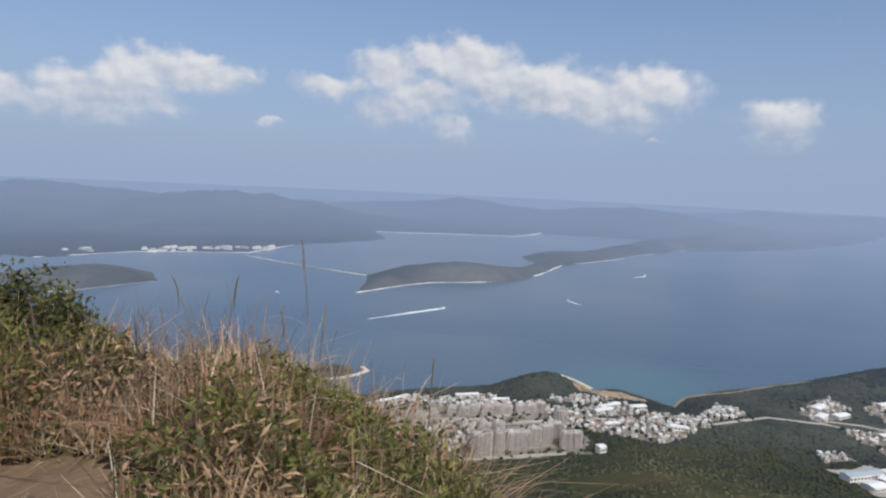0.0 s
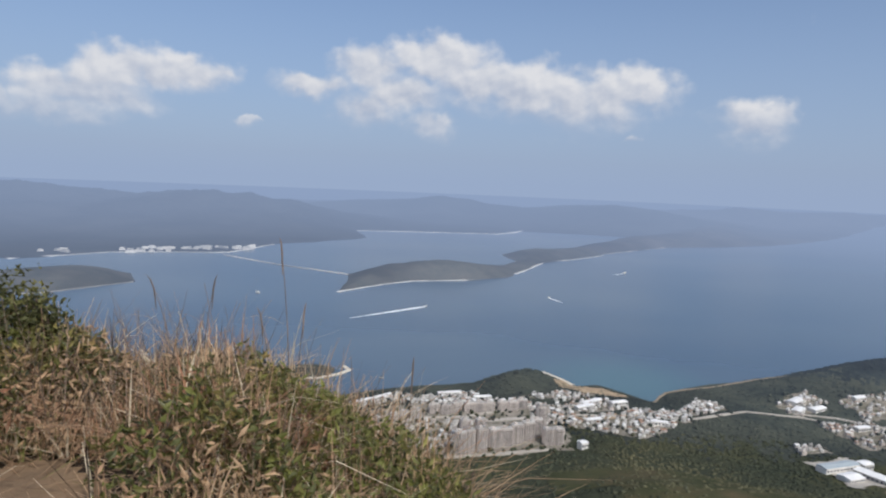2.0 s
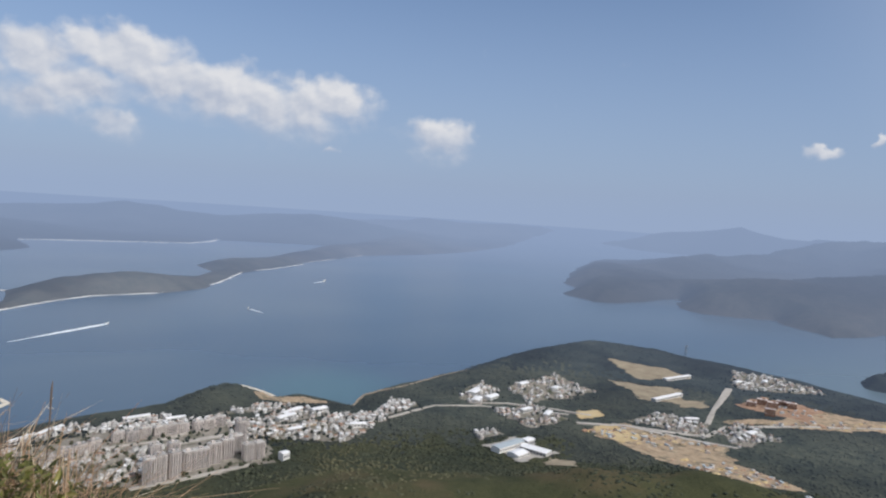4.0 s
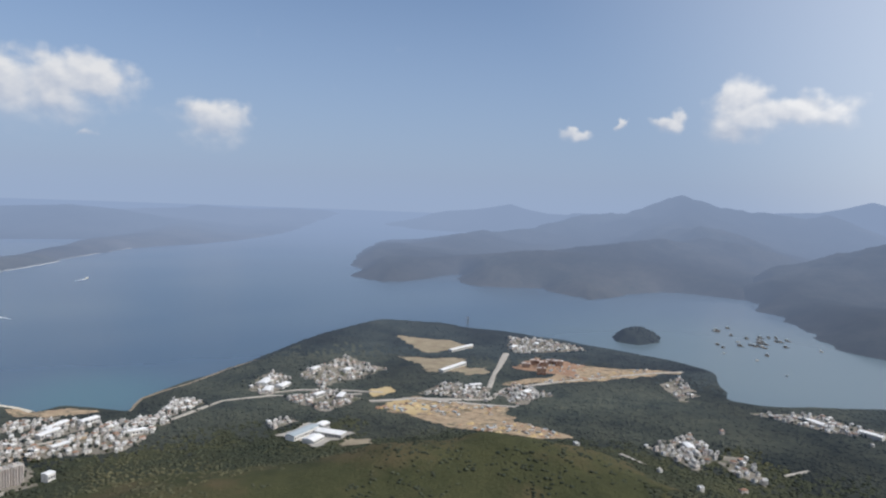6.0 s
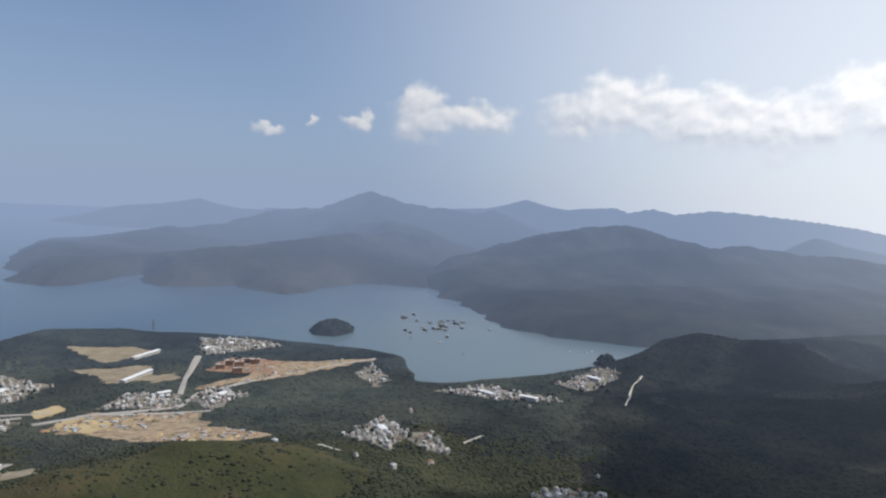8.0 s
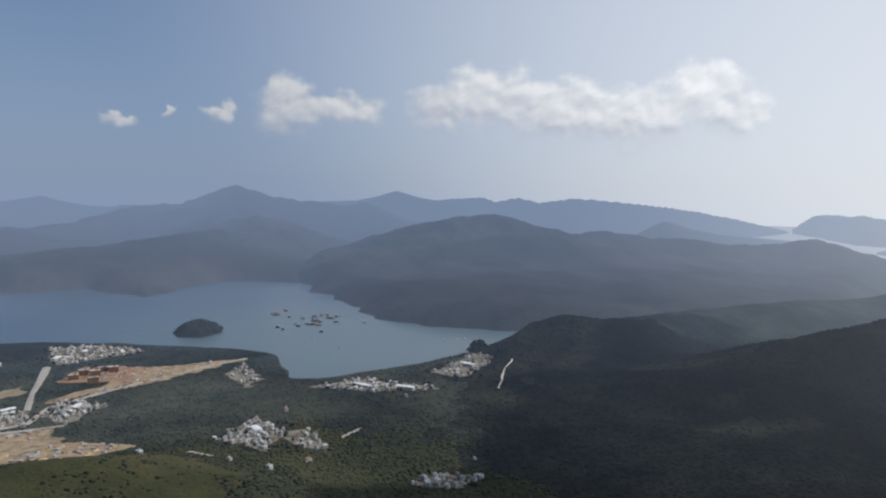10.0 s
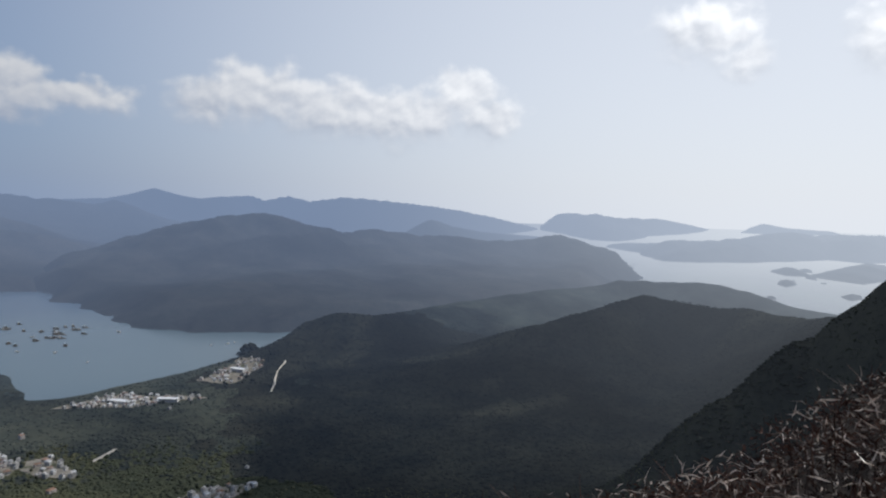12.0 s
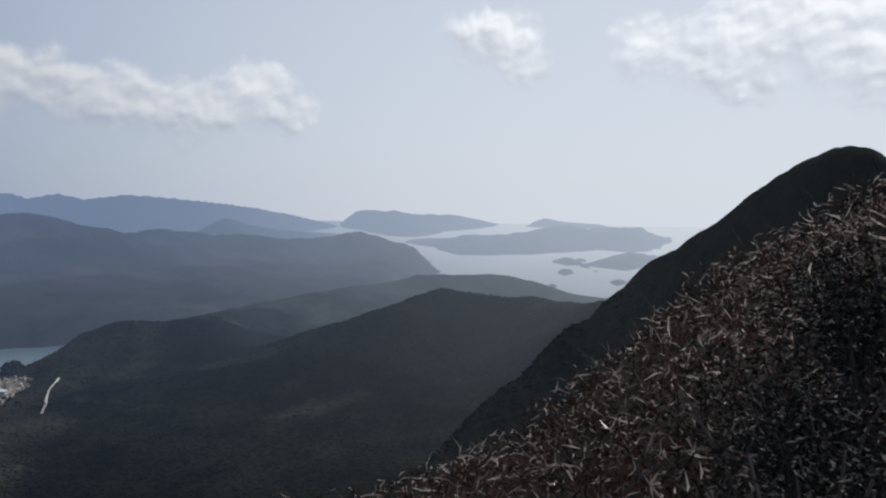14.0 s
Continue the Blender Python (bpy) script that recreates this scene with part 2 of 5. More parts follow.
HAZED_SOUTH = hazed_surface("southern_island_woods", (0.06, 0.065, 0.07), (0.1, 0.1, 0.1), 0.01)
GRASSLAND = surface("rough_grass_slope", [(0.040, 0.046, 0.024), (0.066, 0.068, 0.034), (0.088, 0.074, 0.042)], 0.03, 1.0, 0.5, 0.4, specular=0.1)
# the plain's woods again for the farther bands, haze mixed in as emission
WOODS_HAZED = hazed_surface("hazed_plain_woods", (0.026, 0.032, 0.027), (0.066, 0.070, 0.050), 0.014, 0.25, 2.0)
WOODS_HAZIER = hazed_surface("hazed_outer_woods", (0.020, 0.026, 0.024), (0.042, 0.048, 0.040), 0.03, 0.25, 1.9)
DAM_STONE = hazed_surface("far_dam_stone", (0.32, 0.30, 0.27), (0.42, 0.39, 0.35), 0.03)
# cloud shade over the southern hills is put into this forest's dark colour
SHADED_FOREST = hazed_surface("cloud_shaded_forest", (0.012, 0.015, 0.014), (0.036, 0.036, 0.026), 0.018, 0.3, 2.0)


# ---- terrain ----
LATTICE = np.random.RandomState(7).rand(256, 256)


def smooth_noise(x, y):
    """Value noise between 0 and 1 on arrays."""
    xi, yi = np.floor(x).astype(int), np.floor(y).astype(int)
    u, v = x - xi, y - yi
    u, v = u * u * (3 - 2 * u), v * v * (3 - 2 * v)
    a, b = LATTICE[xi % 256, yi % 256], LATTICE[(xi + 1) % 256, yi % 256]
    c, d = LATTICE[xi % 256, (yi + 1) % 256], LATTICE[(xi + 1) % 256, (yi + 1) % 256]
    return (a * (1 - u) + b * u) * (1 - v) + (c * (1 - u) + d * u) * v


def rough_noise(x, y, size, octaves=5, gain=0.5):
    """Fractal noise about 0, whose widest bumps are size metres."""
    total, amount, norm = 0, 1.0, 0.0
    for k in range(octaves):
        f = 2 ** k / size
        total = total + amount * (smooth_noise(x * f + 13.7 * k, y * f - 7.1 * k) - 0.5)
        norm, amount = norm + amount, amount * gain
    return total / norm * 2


def shore_distance(x, y, shore):
    """Metres to the shoreline, positive inland."""
    inside = np.zeros(x.shape, bool)
    best = np.full(x.shape, 1e9)
    for (ax, ay), (bx, by) in zip(shore, shore[1:] + shore[:1]):
        dx, dy = bx - ax, by - ay
        t = np.clip(((x - ax) * dx + (y - ay) * dy) / (dx * dx + dy * dy + 1e-9), 0, 1)
        best = np.minimum(best, np.hypot(x - ax - t * dx, y - ay - t * dy))
        cross = ((ay > y) != (by > y)) & (x < (bx - ax) * (y - ay) / ((by - ay) if by != ay else 1e-9) + ax)
        inside ^= cross
    return np.where(inside, best, -best)


def ridge_height(x, y, crest, width, sharp=1.4):
    """The height that a crest line of (x, y, z) points gives, falling off over width metres."""
    total = np.zeros(x.shape)
    for (ax, ay, az), (bx, by, bz) in zip(crest, crest[1:] or crest):
        dx, dy = bx - ax, by - ay
        t = np.clip(((x - ax) * dx + (y - ay) * dy) / (dx * dx + dy * dy + 1e-9), 0, 1)
        away = np.hypot(x - ax - t * dx, y - ay - t * dy)
        total = np.maximum(total, (az + t * (bz - az)) * np.exp(-(away / width) ** sharp))
    return total


def smooth_most(*heights):
    p = 5
    return sum(np.maximum(h, 0) ** p for h in heights) ** (1 / p)


def sea_level(x, y):
    """The sea, flat for three kilometres; beyond, the backdrop of far water lifts to the true horizon."""
    return 120 * (np.maximum(np.hypot(x, y) - 3000, 0) / 1960) ** 2


def polar_sheet(name, az, r, height, mat, floor_z=-3.0, smooth=True, lift=False):
    """A ground sheet on rays and rings about the hilltop; cells wholly under the water are left out."""
    A, Rr = np.meshgrid(np.radians(az), r, indexing="ij")
    x, y = Rr * np.sin(A), Rr * np.cos(A)
    z = height(x, y)
    na, nr = x.shape
    index = np.arange(na * nr).reshape(na, nr)
    quads = np.stack([index[:-1, :-1], index[:-1, 1:], index[1:, 1:], index[1:, :-1]], -1).reshape(-1, 4)[:, ::-1]
    zf = z.ravel()
    quads = quads[(zf[quads] > floor_z).any(1)]
    used = np.unique(quads)
    back = np.zeros(na * nr, int)
    back[used] = np.arange(len(used))
    verts = np.stack([x.ravel(), y.ravel(), zf + (sea_level(x, y).ravel() if lift else 0)], 1)[used]
    me = bpy.data.meshes.new(name)
    me.from_pydata(verts.tolist(), [], back[quads].tolist())
    me.polygons.foreach_set("use_smooth", [smooth] * len(me.polygons))
    for m in (mat if isinstance(mat, list) else [mat]):
        me.materials.append(m)
    if isinstance(mat, list):
        mid = verts[back[quads]].mean(1)
        me.polygons.foreach_set("material_index", wood_band(mid[:, 0], mid[:, 1]))
    return new(name, me)


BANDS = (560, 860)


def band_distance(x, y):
    """Distance from the hilltop, with an uneven edge: painted haze makes the woods bluer from band to band."""
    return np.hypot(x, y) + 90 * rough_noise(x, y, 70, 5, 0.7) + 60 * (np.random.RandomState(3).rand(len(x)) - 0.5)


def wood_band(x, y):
    """0 scrub of the plain, 1 and 2 the same with painted haze, 3 the forest on the southern hills with cloud shade in
    its colour.
    """
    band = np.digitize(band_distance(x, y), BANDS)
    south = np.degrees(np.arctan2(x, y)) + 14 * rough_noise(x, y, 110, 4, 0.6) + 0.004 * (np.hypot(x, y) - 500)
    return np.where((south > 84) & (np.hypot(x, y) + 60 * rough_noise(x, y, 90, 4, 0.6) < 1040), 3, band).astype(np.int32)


def rings(lo, hi, ratio):
    return lo * ratio ** np.arange(int(math.log(hi / lo) / math.log(ratio)) + 2)


# the sea: one disc to the horizon
bm = bmesh.new()
disc = [[bm.verts.new((r * math.sin(math.tau * k / 192), r * math.cos(math.tau * k / 192), float(sea_level(r, 0)))) for k in range(192)] for r in (300, 1000, 2000, 3000, *range(3140, 4961, 140))]
for inner, outer in zip(disc, disc[1:]):
    for k in range(192):
        bm.faces.new((inner[k], inner[(k + 1) % 192], outer[(k + 1) % 192], outer[k])[::-1])
bm.faces.new(disc[0][::-1])
for f in bm.faces:
    f.smooth = True
me = bpy.data.meshes.new("water")
bm.to_mesh(me), bm.free()
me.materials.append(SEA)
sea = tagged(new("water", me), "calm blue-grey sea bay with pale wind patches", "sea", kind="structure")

# ---- the hill that carries the camera, and the shore below it ----
# azimuth, rise per metre, and how far the ground goes before it drops away
BROW = [(-180, 0.10, 6.0), (-60, 0.02, 5.6), (-32, 0.03, 5.3), (-22, 0.035, 5.1), (-18, 0.06, 5.0), (-14, 0.03, 4.9), (-10, -0.03, 4.8), (0, -0.10, 4.4), (6, -0.17, 3.8), (12, -0.40, 2.0), (25, -0.8, 0.7),
        (90, -0.8, 0.7), (100, -0.40, 2.2), (108, -0.052, 4.4), (118, -0.067, 5.2), (123, -0.056, 5.6), (128, -0.012, 6.0), (136, 0.113, 6.5), (142, 0.179, 7.0), (147, 0.236, 7.3), (152, 0.28, 7.6), (165, 0.30, 8.0), (180, 0.10, 6.0)]
COAST = [(-1500, 200), (-700, 330), (-420, 480), (-250, 590), (-190, 660), (-150, 712), (-112, 726), (-88, 712), (-84, 694), (-104, 672), (-112, 640), (-68, 622), (-27, 646), (17, 658), (61, 672), (100, 712), (132, 722), (150, 694), (158, 672), (183, 677), (206, 655),
         (226, 631), (248, 664), (319, 698), (405, 736), (531, 808), (691, 858), (768, 793), (824, 695), (840, 613), (850, 523), (860, 426), (841, 371), (760, 314), (722, 305),
         (735, 268), (777, 232), (851, 165), (942, 104), (1063, 49), (1200, 40), (1500, -300), (1560, -650), (1420, -900), (1290, -1040), (900, -1700), (0, -2100), (-1500, -1500)]
CREST_SOUTH = [(60, -330, 198), (110, -290, 200), (150, -258, 209), (158, -255, 215), (165, -257, 220), (172, -258, 223), (180, -259, 224), (189, -258, 221), (200, -256, 215), (228, -259, 200), (267, -263, 181), (283, -263, 177), (301, -256, 158), (312, -243, 141), (324, -208, 99), (331, -166, 46), (345, -110, 8)]
CREST_KNOB = [(940, 40, 20), (1000, -10, 40), (1010, -60, 36), (1266, -297, 32), (1411, -509, 40), (1445, -687, 51), (1393, -787, 58), (1348, -862, 40), (1308, -922, 14)]
CREST_MID = [(740, -100, 10), (784, -158, 23), (817, -236, 49), (841, -320, 69), (899, -437, 83), (846, -533, 76), (712, -551, 80), (600, -520, 110)]
CREST_SPUR = [(150, 380, 22), (235, 348, 24), (292, 329, 32), (346, 303, 38), (373, 252, 36), (379, 202, 28)]
CREST_CAPE = [(405, 690, 8), (520, 755, 12), (660, 815, 13), (740, 780, 9)]
CREST_HILLOCK = [(70, 672, 6), (92, 676, 13), (118, 690, 11), (135, 705, 3)]


def macro_height(x, y):
    inland = shore_distance(x, y, COAST) + 7 * rough_noise(x, y, 60, 4)
    r = np.hypot(x, y)
    base = np.clip(inland, -30, 60) * 0.045 + 1.2 * rough_noise(x, y, 90) * np.clip(inland / 40, 0, 1)
    wide = 1 + 0.35 * rough_noise(x, y, 160, 4)
    # the mountain's own slope: steep under the camera, easing to the plain
    blend = np.clip((r - 40) / 60, 0, 1)
    own = (198 - 0.92 * r) * (1 - blend) + 198 * np.exp(-(r / 106) ** 0.97) * blend
    hills = smooth_most(ridge_height(x, y, CREST_SOUTH, 72, 1.55), ridge_height(x, y, CREST_KNOB, 95, 1.6) * wide ** 0.3, ridge_height(x, y, CREST_MID, 100, 1.5), ridge_height(x, y, CREST_SPUR, 75, 1.8),
                        ridge_height(x, y, CREST_CAPE, 60, 2), ridge_height(x, y, CREST_HILLOCK, 26, 2.2), np.maximum(own, 0))
    south = 60 * np.clip((-y - 450) / 500, 0, 1) * np.clip((900 - x) / 400, 0, 1)
    hills = np.maximum(hills, south)
    rough = rough_noise(x, y, 70, 5) * np.clip(hills * 0.16, 0, 9) * np.clip((r - 60) / 80, 0, 1)
    return np.where(inland > -30, base, -4) + hills * np.clip((inland + 4) / 30, 0, 1) + rough * np.clip(inland / 30, 0, 1)


def near_height(x, y):
    """The hilltop within some twenty metres."""
    r = np.hypot(x, y)
    a = np.degrees(np.arctan2(x, y))
    az, rise, brow = zip(*BROW)
    s, b = np.interp(a, az, rise), np.interp(a, az, brow)
    top = EYE - 1.62 + s * np.minimum(r, b) - 0.95 * np.maximum(r - b, 0)
    return top + rough_noise(x, y, 1.6, 4) * 0.14 * np.clip(r - 0.5, 0, 1)


def ground_height(x, y):
    r = np.hypot(x, y)
    far, close = macro_height(x, y), near_height(x, y)
    k = np.clip((r - 14) / 22, 0, 1)
    return close * (1 - k) + far * k


def ground_at(x, y):
    return float(ground_height(np.array([float(x)]), np.array([float(y)]))[0])


azimuths = np.concatenate([np.arange(-42, 156, 0.3), np.arange(156, 318.1, 1.5)])
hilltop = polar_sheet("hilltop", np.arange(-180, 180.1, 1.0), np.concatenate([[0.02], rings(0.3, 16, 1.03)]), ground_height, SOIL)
tagged(hilltop, "bare brown earth and litter on the hilltop", "ground", kind="structure")
ground = polar_sheet("ground", azimuths, rings(15.5, 2300, 1.016), ground_height, [WOODS, WOODS_HAZED, WOODS_HAZIER, SHADED_FOREST])
tagged(ground, "green wooded hillside falling to a coastal plain", "ground", kind="structure")

# ---- land across the water ----
HEADLAND = [(1120, 40), (1109, 87), (1093, 223), (1140, 304), (1366, 465), (1591, 632), (1800, 760), (2300, 700), (2900, 200), (3100, -500), (2750, -1240), (2479, -1115), (2600, -1200), (2300, -1020), (2026, -978), (1859, -811), (1600, -650), (1300, -300)]
CREST_HEAD = [(1892, 648, 39), (1930, 523, 77), (2006, 424, 137), (2073, 334, 171), (2092, 182, 171), (2099, 65, 146), (2195, -165, 118), (2250, -477, 103), (2276, -760, 112), (2131, -866, 56), (2010, -960, 10)]
CREST_HEAD_FRONT = [(1250, 200, 26), (1400, 120, 50), (1650, -60, 62), (1800, -350, 60), (1900, -650, 45)]
NORTH = [(1602, 640), (1602, 746), (1562, 830), (1400, 838), (1250, 824), (1290, 930), (1335, 1023), (1215, 1115), (1230, 1200), (1356, 1330), (1200, 1290), (1099, 1258), (1045, 1290), (1059, 1375), (1200, 1560), (1294, 1734), (1657, 2138), (2073, 2544), (2600, 2500),
         (3300, 1700), (3500, 900), (3200, 300), (2300, 500), (1800, 600)]
CREST_NORTH = [(1290, 1500, 35), (1500, 1700, 45), (1671, 2050, 44), (1773, 1970, 50), (1863, 1814, 76), (2150, 1850, 84), (2500, 1830, 118), (2762, 1815, 172), (2849, 1665, 210), (2943, 1494, 249), (3021, 1328, 204), (3100, 1130, 196), (3279, 1000, 204)]
CREST_NORTH_FRONT = [(1200, 1180, 25), (1500, 1200, 62), (1800, 1100, 85), (2200, 1000, 120), (2900, 1450, 200)]
CREST_CAPE_FAR = [(2700, 3330, 20), (2747, 3308, 40), (2810, 3255, 80), (2964, 3115, 141), (3162, 2914, 178), (3278, 2783, 208), (3347, 2700, 176), (3434, 2588, 158), (3555, 2419, 160)]
CREST_BEYOND = [(3400, 2400, 170), (3500, 1700, 190), (3758, 1371, 211), (3821, 1184, 220), (3883, 959, 298), (3931, 738, 245), (4269, 518, 270), (4230, 420, 235),
                (4291, 278, 269), (4270, 150, 240), (4200, -55, 267), (4277, -439, 250), (4405, -800, 205), (4448, -1080, 160), (4490, -1330, 105)]
CREST_BEYOND_LOW = [(2971, -417, 160), (3200, -600, 120), (3500, -900, 90), (3900, -1300, 60)]
ISLAND = [(-146, 1203), (-84, 1295), (-21, 1368), (96, 1413), (187, 1485), (240, 1600), (306, 1755), (400, 1880), (542, 2043), (600, 2250), (412, 2090), (300, 2040), (234, 1956), (250, 1800), (200, 1680), (152, 1640), (60, 1560), (-100, 1500), (-153, 1425)]
CREST_ISLAND = [(-130, 1330, 8), (-48, 1449, 19), (49, 1499, 34), (124, 1495, 23), (187, 1520, 8), (300, 1800, 8), (341, 1971, 16), (480, 2060, 18)]
FAR_STRIP = [(300, 1766), (426, 1941), (544, 2076), (867, 2427), (1074, 2511), (1328, 2663), (1863, 3072), (2383, 3564), (2760, 3870), (2600, 4150), (2000, 4400), (1450, 4350), (1300, 3900), (1211, 3326), (1000, 2950), (700, 2560), (418, 2114), (231, 1962)]
CREST_STRIP = [(430, 2080, 10), (600, 2280, 18), (900, 2600, 26), (1250, 2950, 30), (1500, 3500, 36), (1402, 4065, 20), (1480, 4035, 34), (1555, 4009, 48), (1762, 3922, 66), (1918, 3849, 68), (2010, 3800, 54), (2119, 3742, 54), (2260, 3790, 50), (2398, 3808, 44), (2600, 3850, 24), (2740, 3890, 8)]
SHORE_NW = [(-2600, 1500), (-1300, 1480), (-884, 1477), (-747, 1665), (-677, 1697), (-495, 1752), (-432, 1997), (-330, 2120), (-209, 2347), (-260, 2670), (299, 2771), (461, 3087), (1155, 3513), (1444, 3700), (1400, 4200), (0, 4500), (-2600, 3800)]
CREST_NW = [(-2300, 2500, 90), (-1792, 2771, 94), (-1674, 2844, 131), (-1433, 2973, 107), (-1166, 2980, 130), (-983, 2940, 117), (-772, 3002, 112), (-704, 3019, 76), (-620, 3040, 30)]
CREST_NW_FAR = [(-840, 3603, 37), (-705, 3632, 45), (-508, 3664, 76), (-216, 3693, 100), (84, 3699, 133), (205, 3694, 123), (328, 3685, 104), (540, 3660, 94), (749, 3623, 117), (980, 3568, 132), (1150, 3516, 114), (1260, 3479, 94)]
ISLAND_WEST = [(-700, 1010), (-636, 1062), (-598, 1090), (-515, 1230), (-560, 1330), (-676, 1403), (-800, 1300), (-800, 1100)]
ISLES = [
    ([(4442, -1356), (4241, -1446), (3913, -1516), (3811, -1660), (4038, -1960), (4096, -2245), (4251, -2490), (4303, -2426), (4409, -2228), (4408, -1961), (4440, -1781), (4540, -1714), (4663, -1631), (4719, -1460)],
     [(4568, -1414, 64), (4419, -1546, 109), (4259, -1608, 105), (4162, -1669, 132), (4133, -1839, 97), (4234, -2140, 74), (4234, -2387, 24)], 250),
    ([(3539, -1466), (3259, -1517), (2800, -1413), (2749, -1629), (2765, -1827), (2807, -2021), (2853, -2267), (2700, -2323), (2704, -2474), (3081, -3013), (3181, -3064), (3226, -2903), (3250, -2769), (3396, -2609), (3371, -2362), (3351, -2210), (3353, -2058), (3388, -1857), (3526, -1749), (3649, -1662), (3624, -1515)],
     [(3571, -1493, 9), (3482, -1585, 21), (3213, -1593, 44), (3081, -1689, 72), (3054, -1875, 85), (3059, -2017, 88), (3084, -2161, 108), (3118, -2395, 77), (2984, -2542, 108), (2966, -2669, 70), (3092, -2979, 18)], 316),
    ([(4054, -2579), (3863, -2776), (3763, -3082), (3858, -3085), (4012, -2882), (4092, -2768), (4146, -2685)],
     [(4087, -2647, 16), (4026, -2723, 51), (3938, -2829, 31), (3821, -3055, 15)], 80),
    ([(2157, -1634), (2020, -1647), (1900, -1637), (2083, -1938), (2524, -2345), (2418, -2146), (2486, -2025), (2199, -1694)],
     [(2162, -1665, 6), (2253, -1835, 24), (2193, -1947, 38), (2304, -2141, 35)], 260),
    ([(2339, -1618), (2172, -1566), (2152, -1652), (2282, -1729), (2415, -1746), (2449, -1711)],
     [(2372, -1658, 9), (2293, -1658, 14), (2219, -1682, 8)], 118),
    ([(2344, -1735), (2304, -1769), (2448, -1867), (2485, -1857)],
     [(2409, -1801, 9), (2380, -1815, 8)], 99),
    ([(1891, -1336), (1815, -1309), (1877, -1386), (2020, -1481), (1981, -1431), (2027, -1442)],
     [(1946, -1384, 11), (1900, -1372, 19), (1939, -1422, 11)], 110),
    ([(1559, -1073), (1528, -1078), (1591, -1116), (1608, -1112)],
     [(1580, -1093, 5), (1563, -1096, 5)], 37),
    ([(1596, -1312), (1514, -1270), (1543, -1328), (1624, -1392), (1643, -1385), (1622, -1341)],
     [(1596, -1320, 5), (1582, -1332, 9), (1582, -1356, 7)], 62),
    ([(2088, -1578), (2015, -1563), (2148, -1657), (2189, -1664)],
     [(2130, -1619, 11), (2089, -1611, 12)], 82),
    ([(1913, -1499), (1909, -1515), (1948, -1541), (1950, -1532)],
     [(1931, -1518, 4), (1929, -1526, 4)], 26),
]


def land(shore, crests, ramp, bumps):
    def height(x, y):
        inland = shore_distance(x, y, shore) + bumps * 3 * rough_noise(x, y, 120, 4)
        hills = smooth_most(*[ridge_height(x, y, c, w, s) for c, w, s in crests])
        gully = 1 - np.abs(rough_noise(x, y, 420, 6, 0.55)) * 5
        uneven = (rough_noise(x, y, 170, 6, 0.62) * 0.7 + gully * 0.75 - 0.3) * np.clip(hills * 0.19, 0, 19)
        return np.clip(inland, -40, 40) * 0.12 + (hills + uneven) * np.clip(inland / ramp, 0, 1) ** 0.8
    return height


def crest_only(crests):
    def height(x, y):
        hills = smooth_most(*[ridge_height(x, y, c, w, s) for c, w, s in crests])
        return hills - 6 + rough_noise(x, y, 420, 6, 0.55) * np.clip(hills * 0.14, 0, 20)
    return height


step = 0.25
tagged(polar_sheet("far_hills", np.arange(62, 124, step), rings(980, 3400, 1.008), land(HEADLAND, [(CREST_HEAD, 330, 1.2), (CREST_HEAD_FRONT, 330, 1.5)], 80, 12), HAZED_NEAR, lift=True),
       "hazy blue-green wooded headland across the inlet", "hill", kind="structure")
tagged(polar_sheet("far_hills", np.arange(28, 90, step), rings(1150, 3700, 1.008), land(NORTH, [(CREST_NORTH, 360, 1.3), (CREST_NORTH_FRONT, 330, 1.5)], 70, 12), HAZED_MID, lift=True),
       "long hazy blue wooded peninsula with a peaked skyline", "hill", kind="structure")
tagged(polar_sheet("far_hills", np.arange(34, 66, step), rings(3400, 4900, 1.008), crest_only([(CREST_CAPE_FAR, 240, 1.5)]), HAZED_CAPE),
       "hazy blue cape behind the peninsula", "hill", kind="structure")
tagged(polar_sheet("far_range", np.arange(34, 112, step), rings(2400, 4900, 1.0045), crest_only([(CREST_BEYOND, 210, 1.15), (CREST_BEYOND_LOW, 200, 1.4)]), HAZED_FAR),
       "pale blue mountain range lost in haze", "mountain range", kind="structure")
tagged(polar_sheet("far_island", np.arange(-9, 37, step), rings(1150, 4900, 1.01), land(ISLAND, [(CREST_ISLAND, 120, 1.6)], 50, 5), HAZED_ISLE, lift=True),
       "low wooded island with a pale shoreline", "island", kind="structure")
tagged(polar_sheet("far_island", np.arange(6, 37, step), rings(1750, 4900, 1.01), land(FAR_STRIP, [(CREST_STRIP, 190, 1.8)], 60, 8), HAZED_STRIP, lift=True),
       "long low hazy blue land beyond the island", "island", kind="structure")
tagged(polar_sheet("far_range", np.arange(-50, 38, step), rings(1400, 4900, 1.012), land(SHORE_NW, [(CREST_NW, 430, 1.5)], 260, 10), HAZED_FAR, lift=True),
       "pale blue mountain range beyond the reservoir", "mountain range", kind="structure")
tagged(polar_sheet("far_range", np.arange(-16, 40, step), rings(3000, 4400, 1.006), crest_only([(CREST_NW_FAR, 360, 1.6)]), HAZED_FAR),
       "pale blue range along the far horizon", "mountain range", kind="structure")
tagged(polar_sheet("far_island", np.arange(-40, -18, step), rings(1000, 1600, 1.01), land(ISLAND_WEST, [([(-690, 1150, 16), (-620, 1260, 14)], 110, 2)], 60, 3), HAZED_ISLE, lift=True),
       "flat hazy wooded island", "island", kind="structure")
